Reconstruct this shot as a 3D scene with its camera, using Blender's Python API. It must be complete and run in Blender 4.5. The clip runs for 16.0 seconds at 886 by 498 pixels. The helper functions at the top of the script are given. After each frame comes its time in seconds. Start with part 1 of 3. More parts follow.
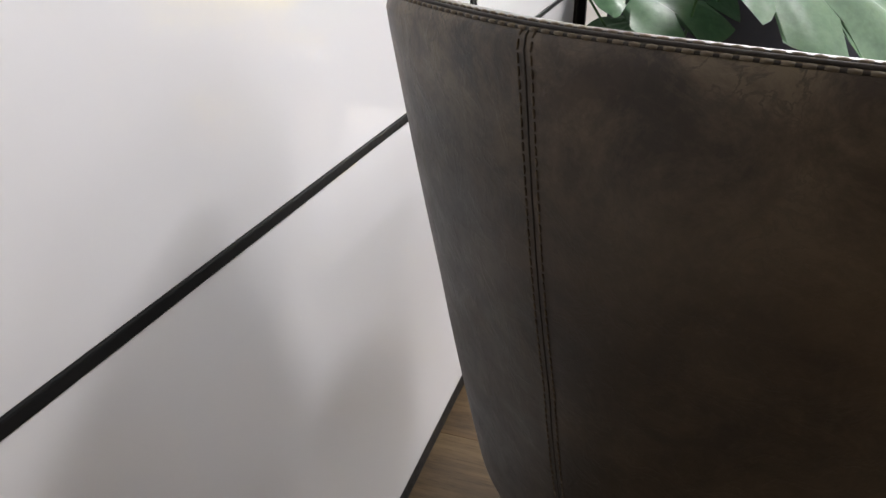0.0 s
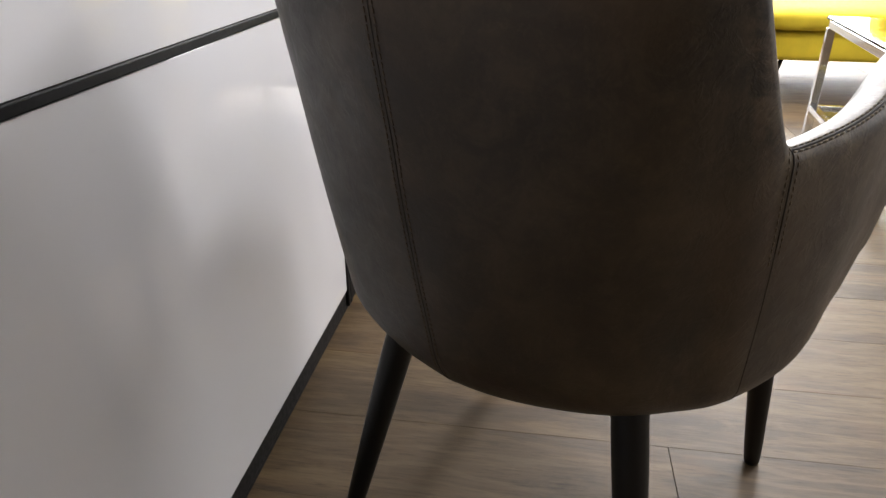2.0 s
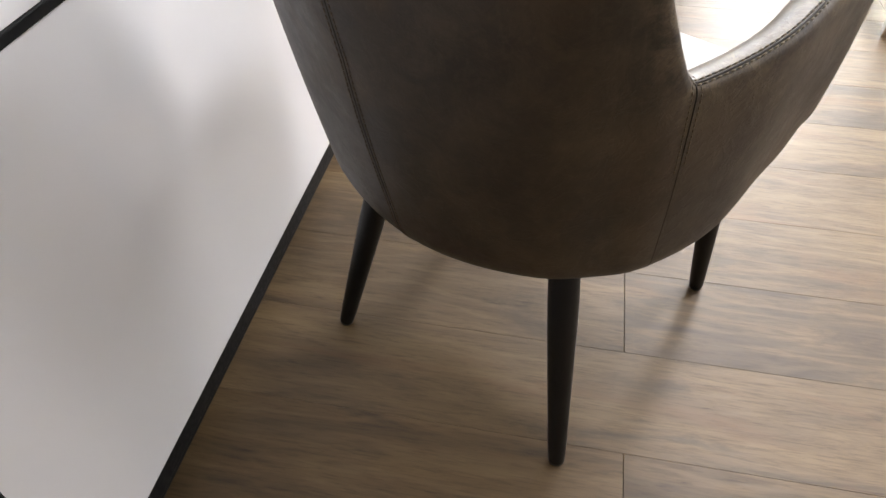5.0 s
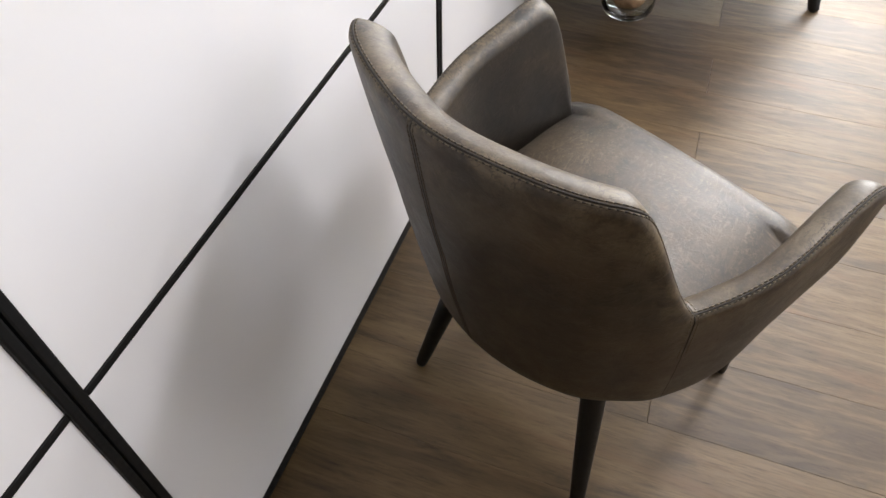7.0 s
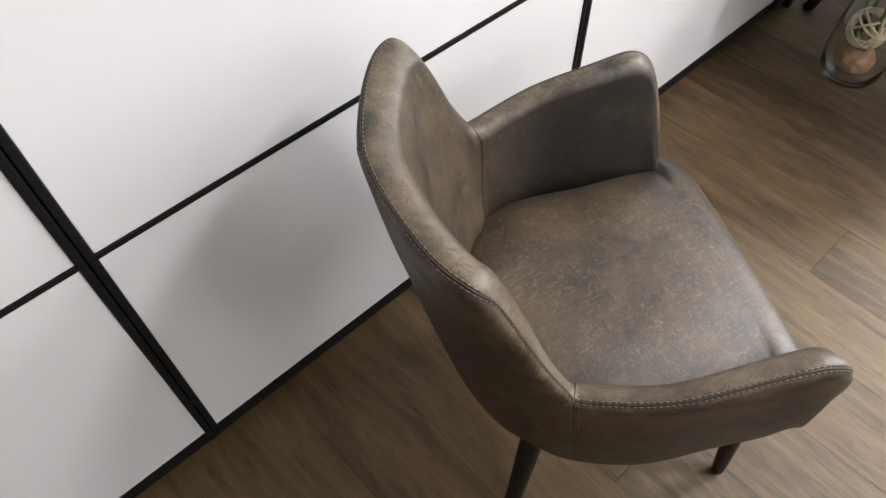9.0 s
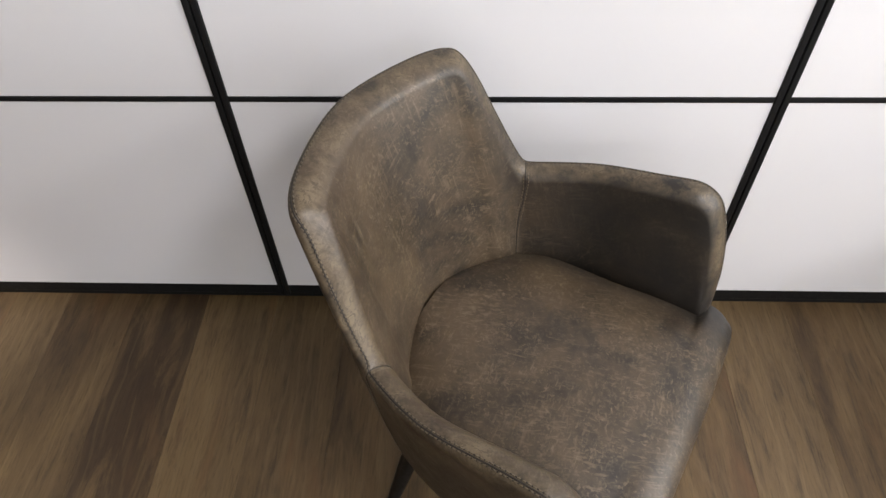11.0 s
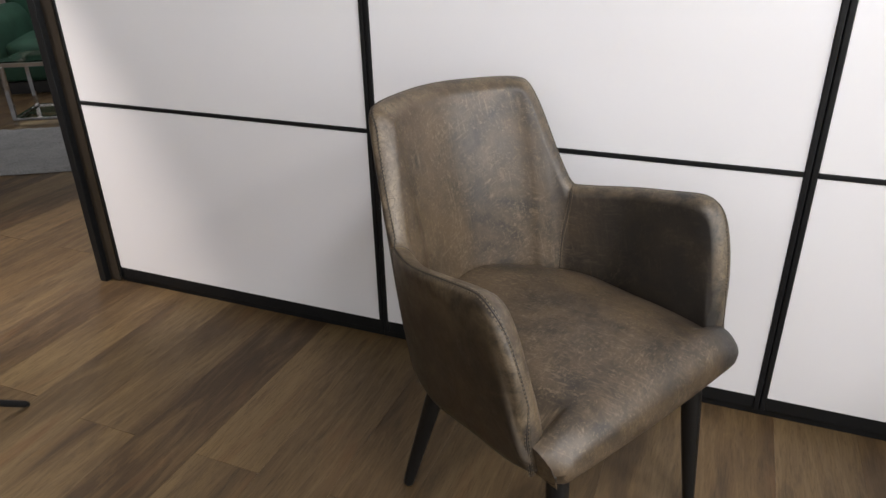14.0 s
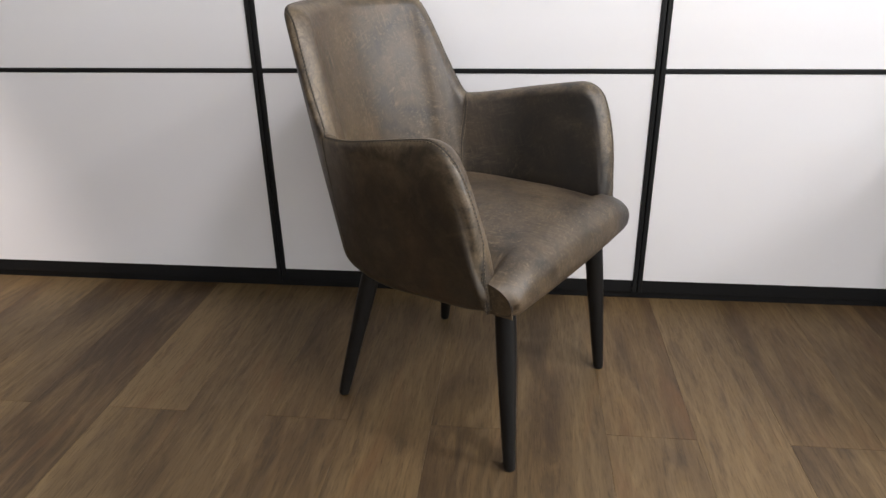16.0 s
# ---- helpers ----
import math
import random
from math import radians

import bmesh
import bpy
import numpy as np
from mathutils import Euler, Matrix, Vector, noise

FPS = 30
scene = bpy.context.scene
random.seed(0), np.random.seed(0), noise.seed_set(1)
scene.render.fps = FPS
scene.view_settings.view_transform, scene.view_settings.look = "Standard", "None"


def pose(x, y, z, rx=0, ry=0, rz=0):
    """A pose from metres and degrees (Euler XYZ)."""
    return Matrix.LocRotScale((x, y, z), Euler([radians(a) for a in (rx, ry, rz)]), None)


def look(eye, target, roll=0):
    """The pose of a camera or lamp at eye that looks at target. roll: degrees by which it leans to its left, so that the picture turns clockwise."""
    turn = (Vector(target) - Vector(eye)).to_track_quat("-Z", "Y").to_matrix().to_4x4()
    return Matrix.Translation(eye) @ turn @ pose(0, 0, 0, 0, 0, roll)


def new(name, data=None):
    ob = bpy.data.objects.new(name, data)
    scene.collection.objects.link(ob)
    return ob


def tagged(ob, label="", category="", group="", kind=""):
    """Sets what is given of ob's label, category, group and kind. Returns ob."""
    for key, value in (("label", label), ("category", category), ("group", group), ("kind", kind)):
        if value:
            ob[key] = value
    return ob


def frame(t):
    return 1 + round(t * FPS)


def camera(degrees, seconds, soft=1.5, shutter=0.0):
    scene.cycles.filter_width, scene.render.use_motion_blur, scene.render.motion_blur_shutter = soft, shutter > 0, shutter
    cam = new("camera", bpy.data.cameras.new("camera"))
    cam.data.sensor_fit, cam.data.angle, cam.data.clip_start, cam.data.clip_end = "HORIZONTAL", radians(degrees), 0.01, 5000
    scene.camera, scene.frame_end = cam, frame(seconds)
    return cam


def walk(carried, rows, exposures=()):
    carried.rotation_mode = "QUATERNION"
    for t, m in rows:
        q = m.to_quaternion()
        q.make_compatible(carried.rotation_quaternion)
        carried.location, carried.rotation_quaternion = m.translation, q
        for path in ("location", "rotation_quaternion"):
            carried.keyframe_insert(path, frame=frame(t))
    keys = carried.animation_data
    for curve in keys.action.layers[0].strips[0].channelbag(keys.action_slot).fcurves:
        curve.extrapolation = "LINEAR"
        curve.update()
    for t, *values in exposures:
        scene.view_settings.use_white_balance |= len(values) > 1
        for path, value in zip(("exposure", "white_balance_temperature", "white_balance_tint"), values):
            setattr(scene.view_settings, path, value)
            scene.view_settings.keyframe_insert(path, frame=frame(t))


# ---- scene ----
cam = camera(65.2, 16.0)
PATH = [
    (0, (-0.034, -0.33, 0.93), (1.643, 0.248, 0.006), -0.5),
    (0.5, (-0.059, -0.318, 0.888), (1.719, 0.155, 0.105), -0.4),
    (1, (-0.107, -0.339, 0.854), (1.704, 0.062, 0.106), -0.2),
    (1.5, (-0.13, -0.349, 0.826), (1.695, -0.034, 0.069), -0.0),
    (2, (-0.197, -0.398, 0.8), (1.581, -0.133, -0.077), 0.1),
    (2.5, (-0.219, -0.428, 0.78), (1.462, -0.205, -0.281), -0.1),
    (3, (-0.252, -0.455, 0.778), (1.334, -0.23, -0.419), -0.5),
    (3.2, (-0.253, -0.451, 0.769), (1.304, -0.238, -0.467), -0.4),
    (5.5, (-0.196, -0.476, 1.049), (1.146, -0.165, -0.401), -0.7),
    (6, (-0.211, -0.468, 1.151), (1.08, -0.118, -0.335), -0.7),
    (6.5, (-0.21, -0.462, 1.247), (1.046, -0.077, -0.261), -0.8),
    (7, (-0.186, -0.468, 1.308), (1.021, -0.027, -0.224), -0.5),
    (7.5, (-0.154, -0.538, 1.378), (0.977, -0.007, -0.183), -0.9),
    (8, (-0.126, -0.608, 1.397), (0.911, 0.018, -0.195), -1.4),
    (8.5, (-0.069, -0.667, 1.375), (0.879, 0.051, -0.233), -1.4),
    (9, (-0.003, -0.738, 1.44), (0.78, 0.137, -0.179), -1.2),
    (9.2, (0.025, -0.773, 1.478), (0.676, 0.173, -0.161), -1.4),
    (11.5, (0.608, -1.161, 1.505), (0.288, 0.147, 0.026), -1.3),
    (12, (0.695, -1.238, 1.469), (0.1, 0.079, 0.086), -1.4),
    (12.5, (0.758, -1.345, 1.42), (0.064, 0.1, 0.224), -1.6),
    (13, (0.789, -1.501, 1.335), (0.047, 0.068, 0.341), -1.5),
    (13.5, (0.859, -1.578, 1.286), (0.129, 0.046, 0.377), -1.5),
    (14, (0.877, -1.63, 1.198), (0.19, 0.033, 0.325), -1.2),
    (14.5, (0.845, -1.662, 1.126), (0.222, 0.032, 0.263), -1.2),
    (15, (0.772, -1.718, 1.045), (0.295, 0.028, 0.195), -1.1),
    (15.5, (0.711, -1.78, 0.985), (0.455, 0.03, 0.174), -0.8),
    (16, (0.727, -1.875, 0.976), (0.513, -0.057, 0.17), -1.0),
]
walk(cam, [(t, look(e, g, r)) for t, e, g, r in PATH],
     [(0, -0.05), (1, -0.2), (2, -0.05), (3, 0.68), (5.5, 0.58), (6.5, 0.2), (9, 0.12), (11.5, -0.13), (13, -0.12), (14.5, -0.32), (15.5, -0.22), (16, -0.18)])

# ---- light -----------------------------------------------------------------
world = bpy.data.worlds.new("sky")
scene.world = world
world.use_nodes = True
wn = world.node_tree
sky = wn.nodes.new("ShaderNodeTexSky")
sky.sky_type, sky.sun_disc = "NISHITA", False
sky.sun_elevation, sky.sun_rotation = radians(32), radians(100)
wn.nodes["Background"].inputs["Strength"].default_value = 0.12
wn.links.new(sky.outputs[0], wn.nodes["Background"].inputs["Color"])

sun = new("sun", bpy.data.lights.new("sun", "SUN"))
sun.data.energy, sun.data.angle, sun.data.color = 0.8, radians(12), (1.0, 0.95, 0.88)
sun.matrix_world = look((12, -4, 8), (0, 0, 0))


def window_light(name, eye, target, w, h, watts, color):
    lamp = new(name, bpy.data.lights.new(name, "AREA"))
    lamp.data.shape, lamp.data.size, lamp.data.size_y = "RECTANGLE", w, h
    lamp.data.energy, lamp.data.color = watts, color
    lamp.matrix_world = look(eye, target)
    return lamp


# daylight through the east shop window; the south one is added, unseen, as fill
window_light("east_daylight", (5.16, -1.52, 1.55), (0, -1.52, 1.55), 2.5, 2.38, 225, (0.965, 0.97, 1.0))
window_light("south_daylight", (2.95, -5.96, 1.5), (2.95, 0, 1.5), 3.8, 2.5, 38, (1.0, 0.97, 0.985))
# square ceiling lights
CEILING_LIGHTS = [(-1.9, 2.6), (1.7, -1.7), (3.6, -1.5), (1.5, -4.2), (3.5, -4.2), (-3.6, 2.4), (-1.4, -4.2)]
for lx, ly in CEILING_LIGHTS:
    window_light("ceiling_lamp", (lx, ly, 2.83), (lx, ly, 0), 0.56, 0.56, 30 if ly < -3 else 95 if lx > 3 else 60 if ly < 0 else 24, (1.0, 0.97, 0.985))
# unseen warm spot, added to brighten the wardrobe's left end
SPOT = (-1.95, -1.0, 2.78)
door_fill = new("fill_spot", bpy.data.lights.new("fill_spot", "SPOT"))
door_fill.data.energy, door_fill.data.color, door_fill.data.shadow_soft_size = 430, (1.0, 0.88, 0.82), 0.05
door_fill.data.spot_size, door_fill.data.spot_blend = radians(32), 0.8
door_fill.matrix_world = look(SPOT, (-1.42, 0.0, 0.45))
# second added spot, also unseen, that lifts the open floor's brightness
FLOOR_FILL_AT = (-1.25, -1.05, 2.78)
floor_fill = new("fill_spot", bpy.data.lights.new("fill_spot", "SPOT"))
floor_fill.data.energy, floor_fill.data.color, floor_fill.data.shadow_soft_size = 230, (1.0, 0.94, 0.88), 0.05
floor_fill.data.spot_size, floor_fill.data.spot_blend = radians(48), 0.9
floor_fill.matrix_world = look(FLOOR_FILL_AT, (-1.15, -1.1, 0.0))


# ---- materials -------------------------------------------------------------
def nodes_of(name):
    m = bpy.data.materials.new(name)
    m.use_nodes = True
    nt = m.node_tree
    return m, nt, nt.nodes["Principled BSDF"]


def node(nt, kind, **kw):
    n = nt.nodes.new(kind)
    for k, v in kw.items():
        n.inputs[k.replace("_", " ")].default_value = v
    return n


def coords(nt, scale=(1, 1, 1), source="Object"):
    tc = nt.nodes.new("ShaderNodeTexCoord")
    mp = nt.nodes.new("ShaderNodeMapping")
    mp.inputs["Scale"].default_value = scale
    nt.links.new(tc.outputs[source], mp.inputs["Vector"])
    return mp.outputs["Vector"]


def noise_of(nt, vec, scale, detail=4.0, rough=0.55, distortion=0.0):
    n = node(nt, "ShaderNodeTexNoise", Scale=scale, Detail=detail, Roughness=rough, Distortion=distortion)
    nt.links.new(vec, n.inputs["Vector"])
    return n.outputs["Fac"]


def ramp(nt, fac, *stops):
    r = nt.nodes.new("ShaderNodeValToRGB")
    el = r.color_ramp.elements
    while len(el) < len(stops):
        el.new(0.5)
    for e, (p, c) in zip(el, stops):
        e.position = p
        e.color = (*c, 1) if len(c) == 3 else c
    nt.links.new(fac, r.inputs["Fac"])
    return r.outputs["Color"]


def mix(nt, fac, a, b, mode="MIX"):
    m = nt.nodes.new("ShaderNodeMix")
    m.data_type, m.blend_type = "RGBA", mode
    for i, v in ((0, fac), (6, a), (7, b)):
        if isinstance(v, (int, float)):
            m.inputs[i].default_value = v
        elif isinstance(v, tuple):
            m.inputs[i].default_value = (*v, 1)
        else:
            nt.links.new(v, m.inputs[i])
    return m.outputs[2]


def bump(nt, bsdf, height, strength, distance):
    b = node(nt, "ShaderNodeBump", Strength=strength, Distance=distance)
    nt.links.new(height, b.inputs["Height"])
    nt.links.new(b.outputs["Normal"], bsdf.inputs["Normal"])


def plain(name, color, rough=0.5, metal=0.0, vary=0.12, scale=8.0, relief=0.0, fine=120.0):
    """A surface with slight unevenness of tone and gloss at two scales."""
    m, nt, b = nodes_of(name)
    v = coords(nt)
    big, small = noise_of(nt, v, scale), noise_of(nt, v, fine, 3.0)
    lo, hi = tuple(c * (1 - vary) for c in color), tuple(min(1, c * (1 + vary)) for c in color)
    col = ramp(nt, big, (0.3, lo), (0.7, hi))
    col = mix(nt, 0.25, col, ramp(nt, small, (0.35, lo), (0.65, hi)))
    nt.links.new(col, b.inputs["Base Color"])
    r = ramp(nt, small, (0.3, (rough * 0.85,) * 3), (0.7, (min(1, rough * 1.15),) * 3))
    nt.links.new(r, b.inputs["Roughness"])
    b.inputs["Metallic"].default_value = metal
    if relief:
        bump(nt, b, small, relief, 0.002)
    return m


def ridge(nt, vec, scale, half, distortion=0.6, detail=5.0):
    """Thin, winding level lines of a noise, like the veins of rubbed leather."""
    n = noise_of(nt, vec, scale, detail, 0.62, distortion)
    return ramp(nt, n, (0.5 - half, (0, 0, 0)), (0.5, (1, 1, 1)), (0.5 + half, (0, 0, 0)))


def leather_material():
    m, nt, b = nodes_of("distressed_leather")
    v = coords(nt)
    cloud = noise_of(nt, v, 6.5, 6.0, 0.62, 0.4)
    wear = noise_of(nt, v, 34.0, 7.0, 0.70, 0.5)
    col = ramp(nt, cloud, (0.32, (0.0135, 0.0097, 0.0063)), (0.50, (0.0280, 0.0195, 0.0116)), (0.68, (0.0500, 0.0350, 0.0200)))
    # brown, charcoal and pale areas of the dye
    warm = noise_of(nt, coords(nt, (1.0, 1.0, 0.8)), 4.2, 5.0, 0.6, 0.3)
    col = mix(nt, ramp(nt, warm, (0.50, (0, 0, 0)), (0.66, (0.60, 0.60, 0.60))), col, (0.0440, 0.0258, 0.0135))
    dye = noise_of(nt, coords(nt, (1.0, 1.3, 1.0)), 4.8, 5.0, 0.62, 0.3)
    col = mix(nt, ramp(nt, dye, (0.36, (0.75, 0.75, 0.75)), (0.50, (0, 0, 0))), col, (0.0125, 0.0108, 0.0090))
    mottle = noise_of(nt, v, 21.0, 7.0, 0.70, 0.8)
    col = mix(nt, ramp(nt, mottle, (0.48, (0, 0, 0)), (0.68, (0.45, 0.45, 0.45))), col, (0.0720, 0.0510, 0.0300))
    col = mix(nt, ramp(nt, mottle, (0.33, (0.45, 0.45, 0.45)), (0.46, (0, 0, 0))), col, (0.0150, 0.0112, 0.0080))
    # where the chair is sat in, the finish is rubbed to tan
    use = nt.nodes.new("ShaderNodeAttribute")
    use.attribute_name = "use_wear"
    tan = ramp(nt, noise_of(nt, v, 8.5, 6.0, 0.62, 0.5), (0.40, (0, 0, 0)), (0.62, (0.75, 0.75, 0.75)))
    col = mix(nt, mix(nt, 1.0, tan, use.outputs["Fac"], "MULTIPLY"), col, (0.0800, 0.0545, 0.0310))
    # fine pale hair-cracks: short straight strokes in many directions, in patches
    strokes = ((0.2, 0.3, 0.5), (1.1, -0.4, 1.7), (-0.7, 0.9, 2.6), (0.5, 1.3, 0.1), (-1.2, 0.2, 3.4))
    for i, turn in enumerate(strokes):
        tc = nt.nodes.new("ShaderNodeTexCoord")
        mp = nt.nodes.new("ShaderNodeMapping")
        mp.inputs["Rotation"].default_value = turn
        mp.vector_type = "TEXTURE"
        mp.inputs["Scale"].default_value = (1 / 13, 1 / 170, 1 / 170)
        nt.links.new(tc.outputs["Object"], mp.inputs["Vector"])
        line = ramp(nt, noise_of(nt, mp.outputs["Vector"], 1.0, 2.0, 0.55, 0.6), (0.55, (0, 0, 0)), (0.70, (1, 1, 1)))
        where = ramp(nt, noise_of(nt, v, 9.0 + 2 * i, 6.0, 0.68, 0.3), (0.45, (0, 0, 0)), (0.62, (0.70,) * 3))
        where = mix(nt, 1.0, where, use.outputs["Fac"], "MULTIPLY")
        col = mix(nt, mix(nt, 1.0, line, where, "MULTIPLY"), col, (0.1450, 0.1090, 0.0680))
    # the arm towards the wardrobe is coloured darker, rising with Y
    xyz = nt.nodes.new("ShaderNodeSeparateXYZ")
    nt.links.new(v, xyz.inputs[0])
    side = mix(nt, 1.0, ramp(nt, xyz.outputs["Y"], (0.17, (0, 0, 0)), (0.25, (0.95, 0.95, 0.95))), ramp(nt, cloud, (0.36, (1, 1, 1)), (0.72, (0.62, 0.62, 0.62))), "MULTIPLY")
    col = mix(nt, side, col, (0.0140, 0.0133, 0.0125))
    # rubbed rim: broad pale patches with a broken, crackled edge
    at = nt.nodes.new("ShaderNodeAttribute")
    at.attribute_name = "rim_wear"
    broken = ramp(nt, noise_of(nt, v, 16.0, 7.0, 0.74, 0.4), (0.42, (0, 0, 0)), (0.60, (0.90, 0.90, 0.90)))
    rub = mix(nt, 1.0, broken, at.outputs["Color"], "MULTIPLY")
    col = mix(nt, rub, col, (0.1350, 0.1020, 0.0620))
    crack = mix(nt, 1.0, ridge(nt, v, 48.0, 0.03, 1.0), rub, "MULTIPLY")
    col = mix(nt, crack, col, (0.0260, 0.0185, 0.0115))
    nt.links.new(col, b.inputs["Base Color"])
    nt.links.new(ramp(nt, wear, (0.3, (0.40,) * 3), (0.7, (0.54,) * 3)), b.inputs["Roughness"])
    b.inputs["Specular IOR Level"].default_value = 0.52
    grain = noise_of(nt, v, 420.0, 2.0)
    creases = mix(nt, 0.35, mix(nt, 0.5, grain, wear), ridge(nt, v, 30.0, 0.05))
    bump(nt, b, creases, 0.22, 0.0016)
    return m


def wood_floor_material(from_object):
    m, nt, b = nodes_of("oak_vinyl_plank" if from_object else "oak_vinyl_plank_far")
    info = nt.nodes.new("ShaderNodeObjectInfo" if from_object else "ShaderNodeNewGeometry")
    rnd = info.outputs["Random" if from_object else "Random Per Island"]
    geo = nt.nodes.new("ShaderNodeNewGeometry")
    shift = nt.nodes.new("ShaderNodeVectorMath")
    shift.operation = "MULTIPLY_ADD"
    comb = nt.nodes.new("ShaderNodeCombineXYZ")
    for i in range(3):
        nt.links.new(rnd, comb.inputs[i])
    shift.inputs[1].default_value = (7.3, 19.1, 3.7)
    nt.links.new(comb.outputs[0], shift.inputs[0])
    nt.links.new(geo.outputs["Position"], shift.inputs[2])
    vec = shift.outputs[0]

    def stretch(sx, sy):
        mp = nt.nodes.new("ShaderNodeMapping")
        mp.inputs["Scale"].default_value = (sx, sy, 1)
        nt.links.new(vec, mp.inputs["Vector"])
        return mp.outputs["Vector"]

    broad = noise_of(nt, stretch(6.0, 0.9), 1.0, 4.0, 0.55, 0.5)
    patch = noise_of(nt, stretch(22.0, 3.6), 1.0, 7.0, 0.70, 0.6)
    fine = noise_of(nt, stretch(260.0, 17.0), 1.0, 4.0, 0.70, 0.6)
    rings = node(nt, "ShaderNodeTexWave", Scale=1.1, Distortion=15.0, Detail=4.0)
    rings.inputs["Detail Scale"].default_value = 1.1
    rings.bands_direction = "X"
    nt.links.new(stretch(7.0, 1.5), rings.inputs["Vector"])
    tone = ramp(nt, rnd, (0.0, (0.1101, 0.0687, 0.0290)), (0.25, (0.0469, 0.0278, 0.0121)), (0.5, (0.1509, 0.0993, 0.0443)),
                (0.75, (0.0652, 0.0409, 0.0184)), (1.0, (0.1937, 0.1341, 0.0640)))
    col = mix(nt, ramp(nt, broad, (0.44, (0, 0, 0)), (0.64, (0.72, 0.72, 0.72))), tone, (0.0407, 0.0231, 0.0101))
    col = mix(nt, ramp(nt, patch, (0.50, (0, 0, 0)), (0.68, (0.55, 0.55, 0.55))), col, (0.1570, 0.1036, 0.0461))
    col = mix(nt, ramp(nt, patch, (0.34, (0.60, 0.60, 0.60)), (0.47, (0, 0, 0))), col, (0.0286, 0.0169, 0.0086))
    col = mix(nt, ramp(nt, fine, (0.50, (0, 0, 0)), (0.72, (0.60, 0.60, 0.60))), col, (0.0275, 0.0164, 0.0086))
    ringed = mix(nt, 1.0, ramp(nt, rings.outputs["Fac"], (0.70, (0, 0, 0)), (0.96, (0.20, 0.20, 0.20))), ramp(nt, broad, (0.44, (1, 1, 1)), (0.60, (0, 0, 0))), "MULTIPLY")
    col = mix(nt, ringed, col, (0.1835, 0.1287, 0.0663))
    heart = noise_of(nt, stretch(9.0, 1.6), 1.0, 5.0, 0.62, 0.8)
    col = mix(nt, ramp(nt, heart, (0.56, (0, 0, 0)), (0.70, (0.55, 0.55, 0.55))), col, (0.1110, 0.0560, 0.0218))
    nt.links.new(col, b.inputs["Base Color"])
    nt.links.new(ramp(nt, fine, (0.3, (0.44,) * 3), (0.7, (0.62,) * 3)), b.inputs["Roughness"])
    b.inputs["Specular IOR Level"].default_value = 0.40
    bump(nt, b, fine, 0.16, 0.0012)
    return m


def glass_material(name, tint, rough=0.02):
    m, nt, b = nodes_of(name)
    b.inputs["Base Color"].default_value = (*tint, 1)
    b.inputs["Transmission Weight"].default_value = 1.0
    b.inputs["Roughness"].default_value = rough
    b.inputs["IOR"].default_value = 1.45
    return m


def white_glass_material():
    m, nt, b = nodes_of("white_lacquered_glass")
    v = coords(nt)
    nt.links.new(ramp(nt, noise_of(nt, v, 1.3, 2.0), (0.3, (0.775, 0.775, 0.80)), (0.7, (0.80, 0.80, 0.82))), b.inputs["Base Color"])
    nt.links.new(ramp(nt, noise_of(nt, v, 5.0, 3.0), (0.3, (0.03,) * 3), (0.7, (0.05,) * 3)), b.inputs["Roughness"])
    b.inputs["IOR"].default_value = 1.5
    bump(nt, b, noise_of(nt, v, 2.2, 1.0), 0.02, 0.01)
    return m


def rug_material():
    m, nt, b = nodes_of("grey_shaggy_wool")
    v = coords(nt)
    big, small = noise_of(nt, v, 6.0, 4.0, 0.6), noise_of(nt, v, 90.0, 4.0, 0.7)
    col = ramp(nt, big, (0.3, (0.16, 0.165, 0.17)), (0.7, (0.30, 0.305, 0.31)))
    col = mix(nt, 0.5, col, ramp(nt, small, (0.3, (0.10, 0.10, 0.105)), (0.7, (0.36, 0.365, 0.37))))
    nt.links.new(col, b.inputs["Base Color"])
    b.inputs["Roughness"].default_value = 0.95
    bump(nt, b, small, 0.9, 0.012)
    return m


def leaf_material():
    m, nt, b = nodes_of("monstera_leaf")
    v = coords(nt)
    n1, n2 = noise_of(nt, v, 9.0, 4.0), noise_of(nt, v, 60.0, 3.0)
    col = ramp(nt, n1, (0.3, (0.030, 0.085, 0.038)), (0.7, (0.070, 0.150, 0.070)))
    col = mix(nt, 0.3, col, ramp(nt, n2, (0.35, (0.025, 0.070, 0.030)), (0.65, (0.085, 0.165, 0.085))))
    nt.links.new(col, b.inputs["Base Color"])
    b.inputs["Roughness"].default_value = 0.42
    bump(nt, b, n1, 0.3, 0.01)
    return m


LEATHER = leather_material()
FLOOR_NEAR, FLOOR_FAR = wood_floor_material(True), wood_floor_material(False)
WHITE_GLASS = white_glass_material()
BLACK_ALU = plain("black_anodised_aluminium", (0.007, 0.0075, 0.008), 0.50, 0.0, 0.25, 5.0, 0.05)
BLACK_ALU.node_tree.nodes["Principled BSDF"].inputs["Specular IOR Level"].default_value = 0.25
BLACK_LEG = plain("black_lacquered_wood", (0.006, 0.006, 0.006), 0.42, 0.0, 0.3, 12.0, 0.08)
BLACK_LEG.node_tree.nodes["Principled BSDF"].inputs["Specular IOR Level"].default_value = 0.3
THREAD_DARK = plain("brown_thread", (0.085, 0.064, 0.040), 0.75, 0, 0.25, 60.0)
THREAD = plain("tan_thread", (0.110, 0.086, 0.055), 0.75, 0, 0.25, 60.0)
SEAM_DARK = plain("dark_seam", (0.022, 0.017, 0.012), 0.7, 0, 0.3, 40.0)
OAK_BOARD = plain("brown_oak_board", (0.17, 0.125, 0.075), 0.5, 0, 0.25, 7.0, 0.1)
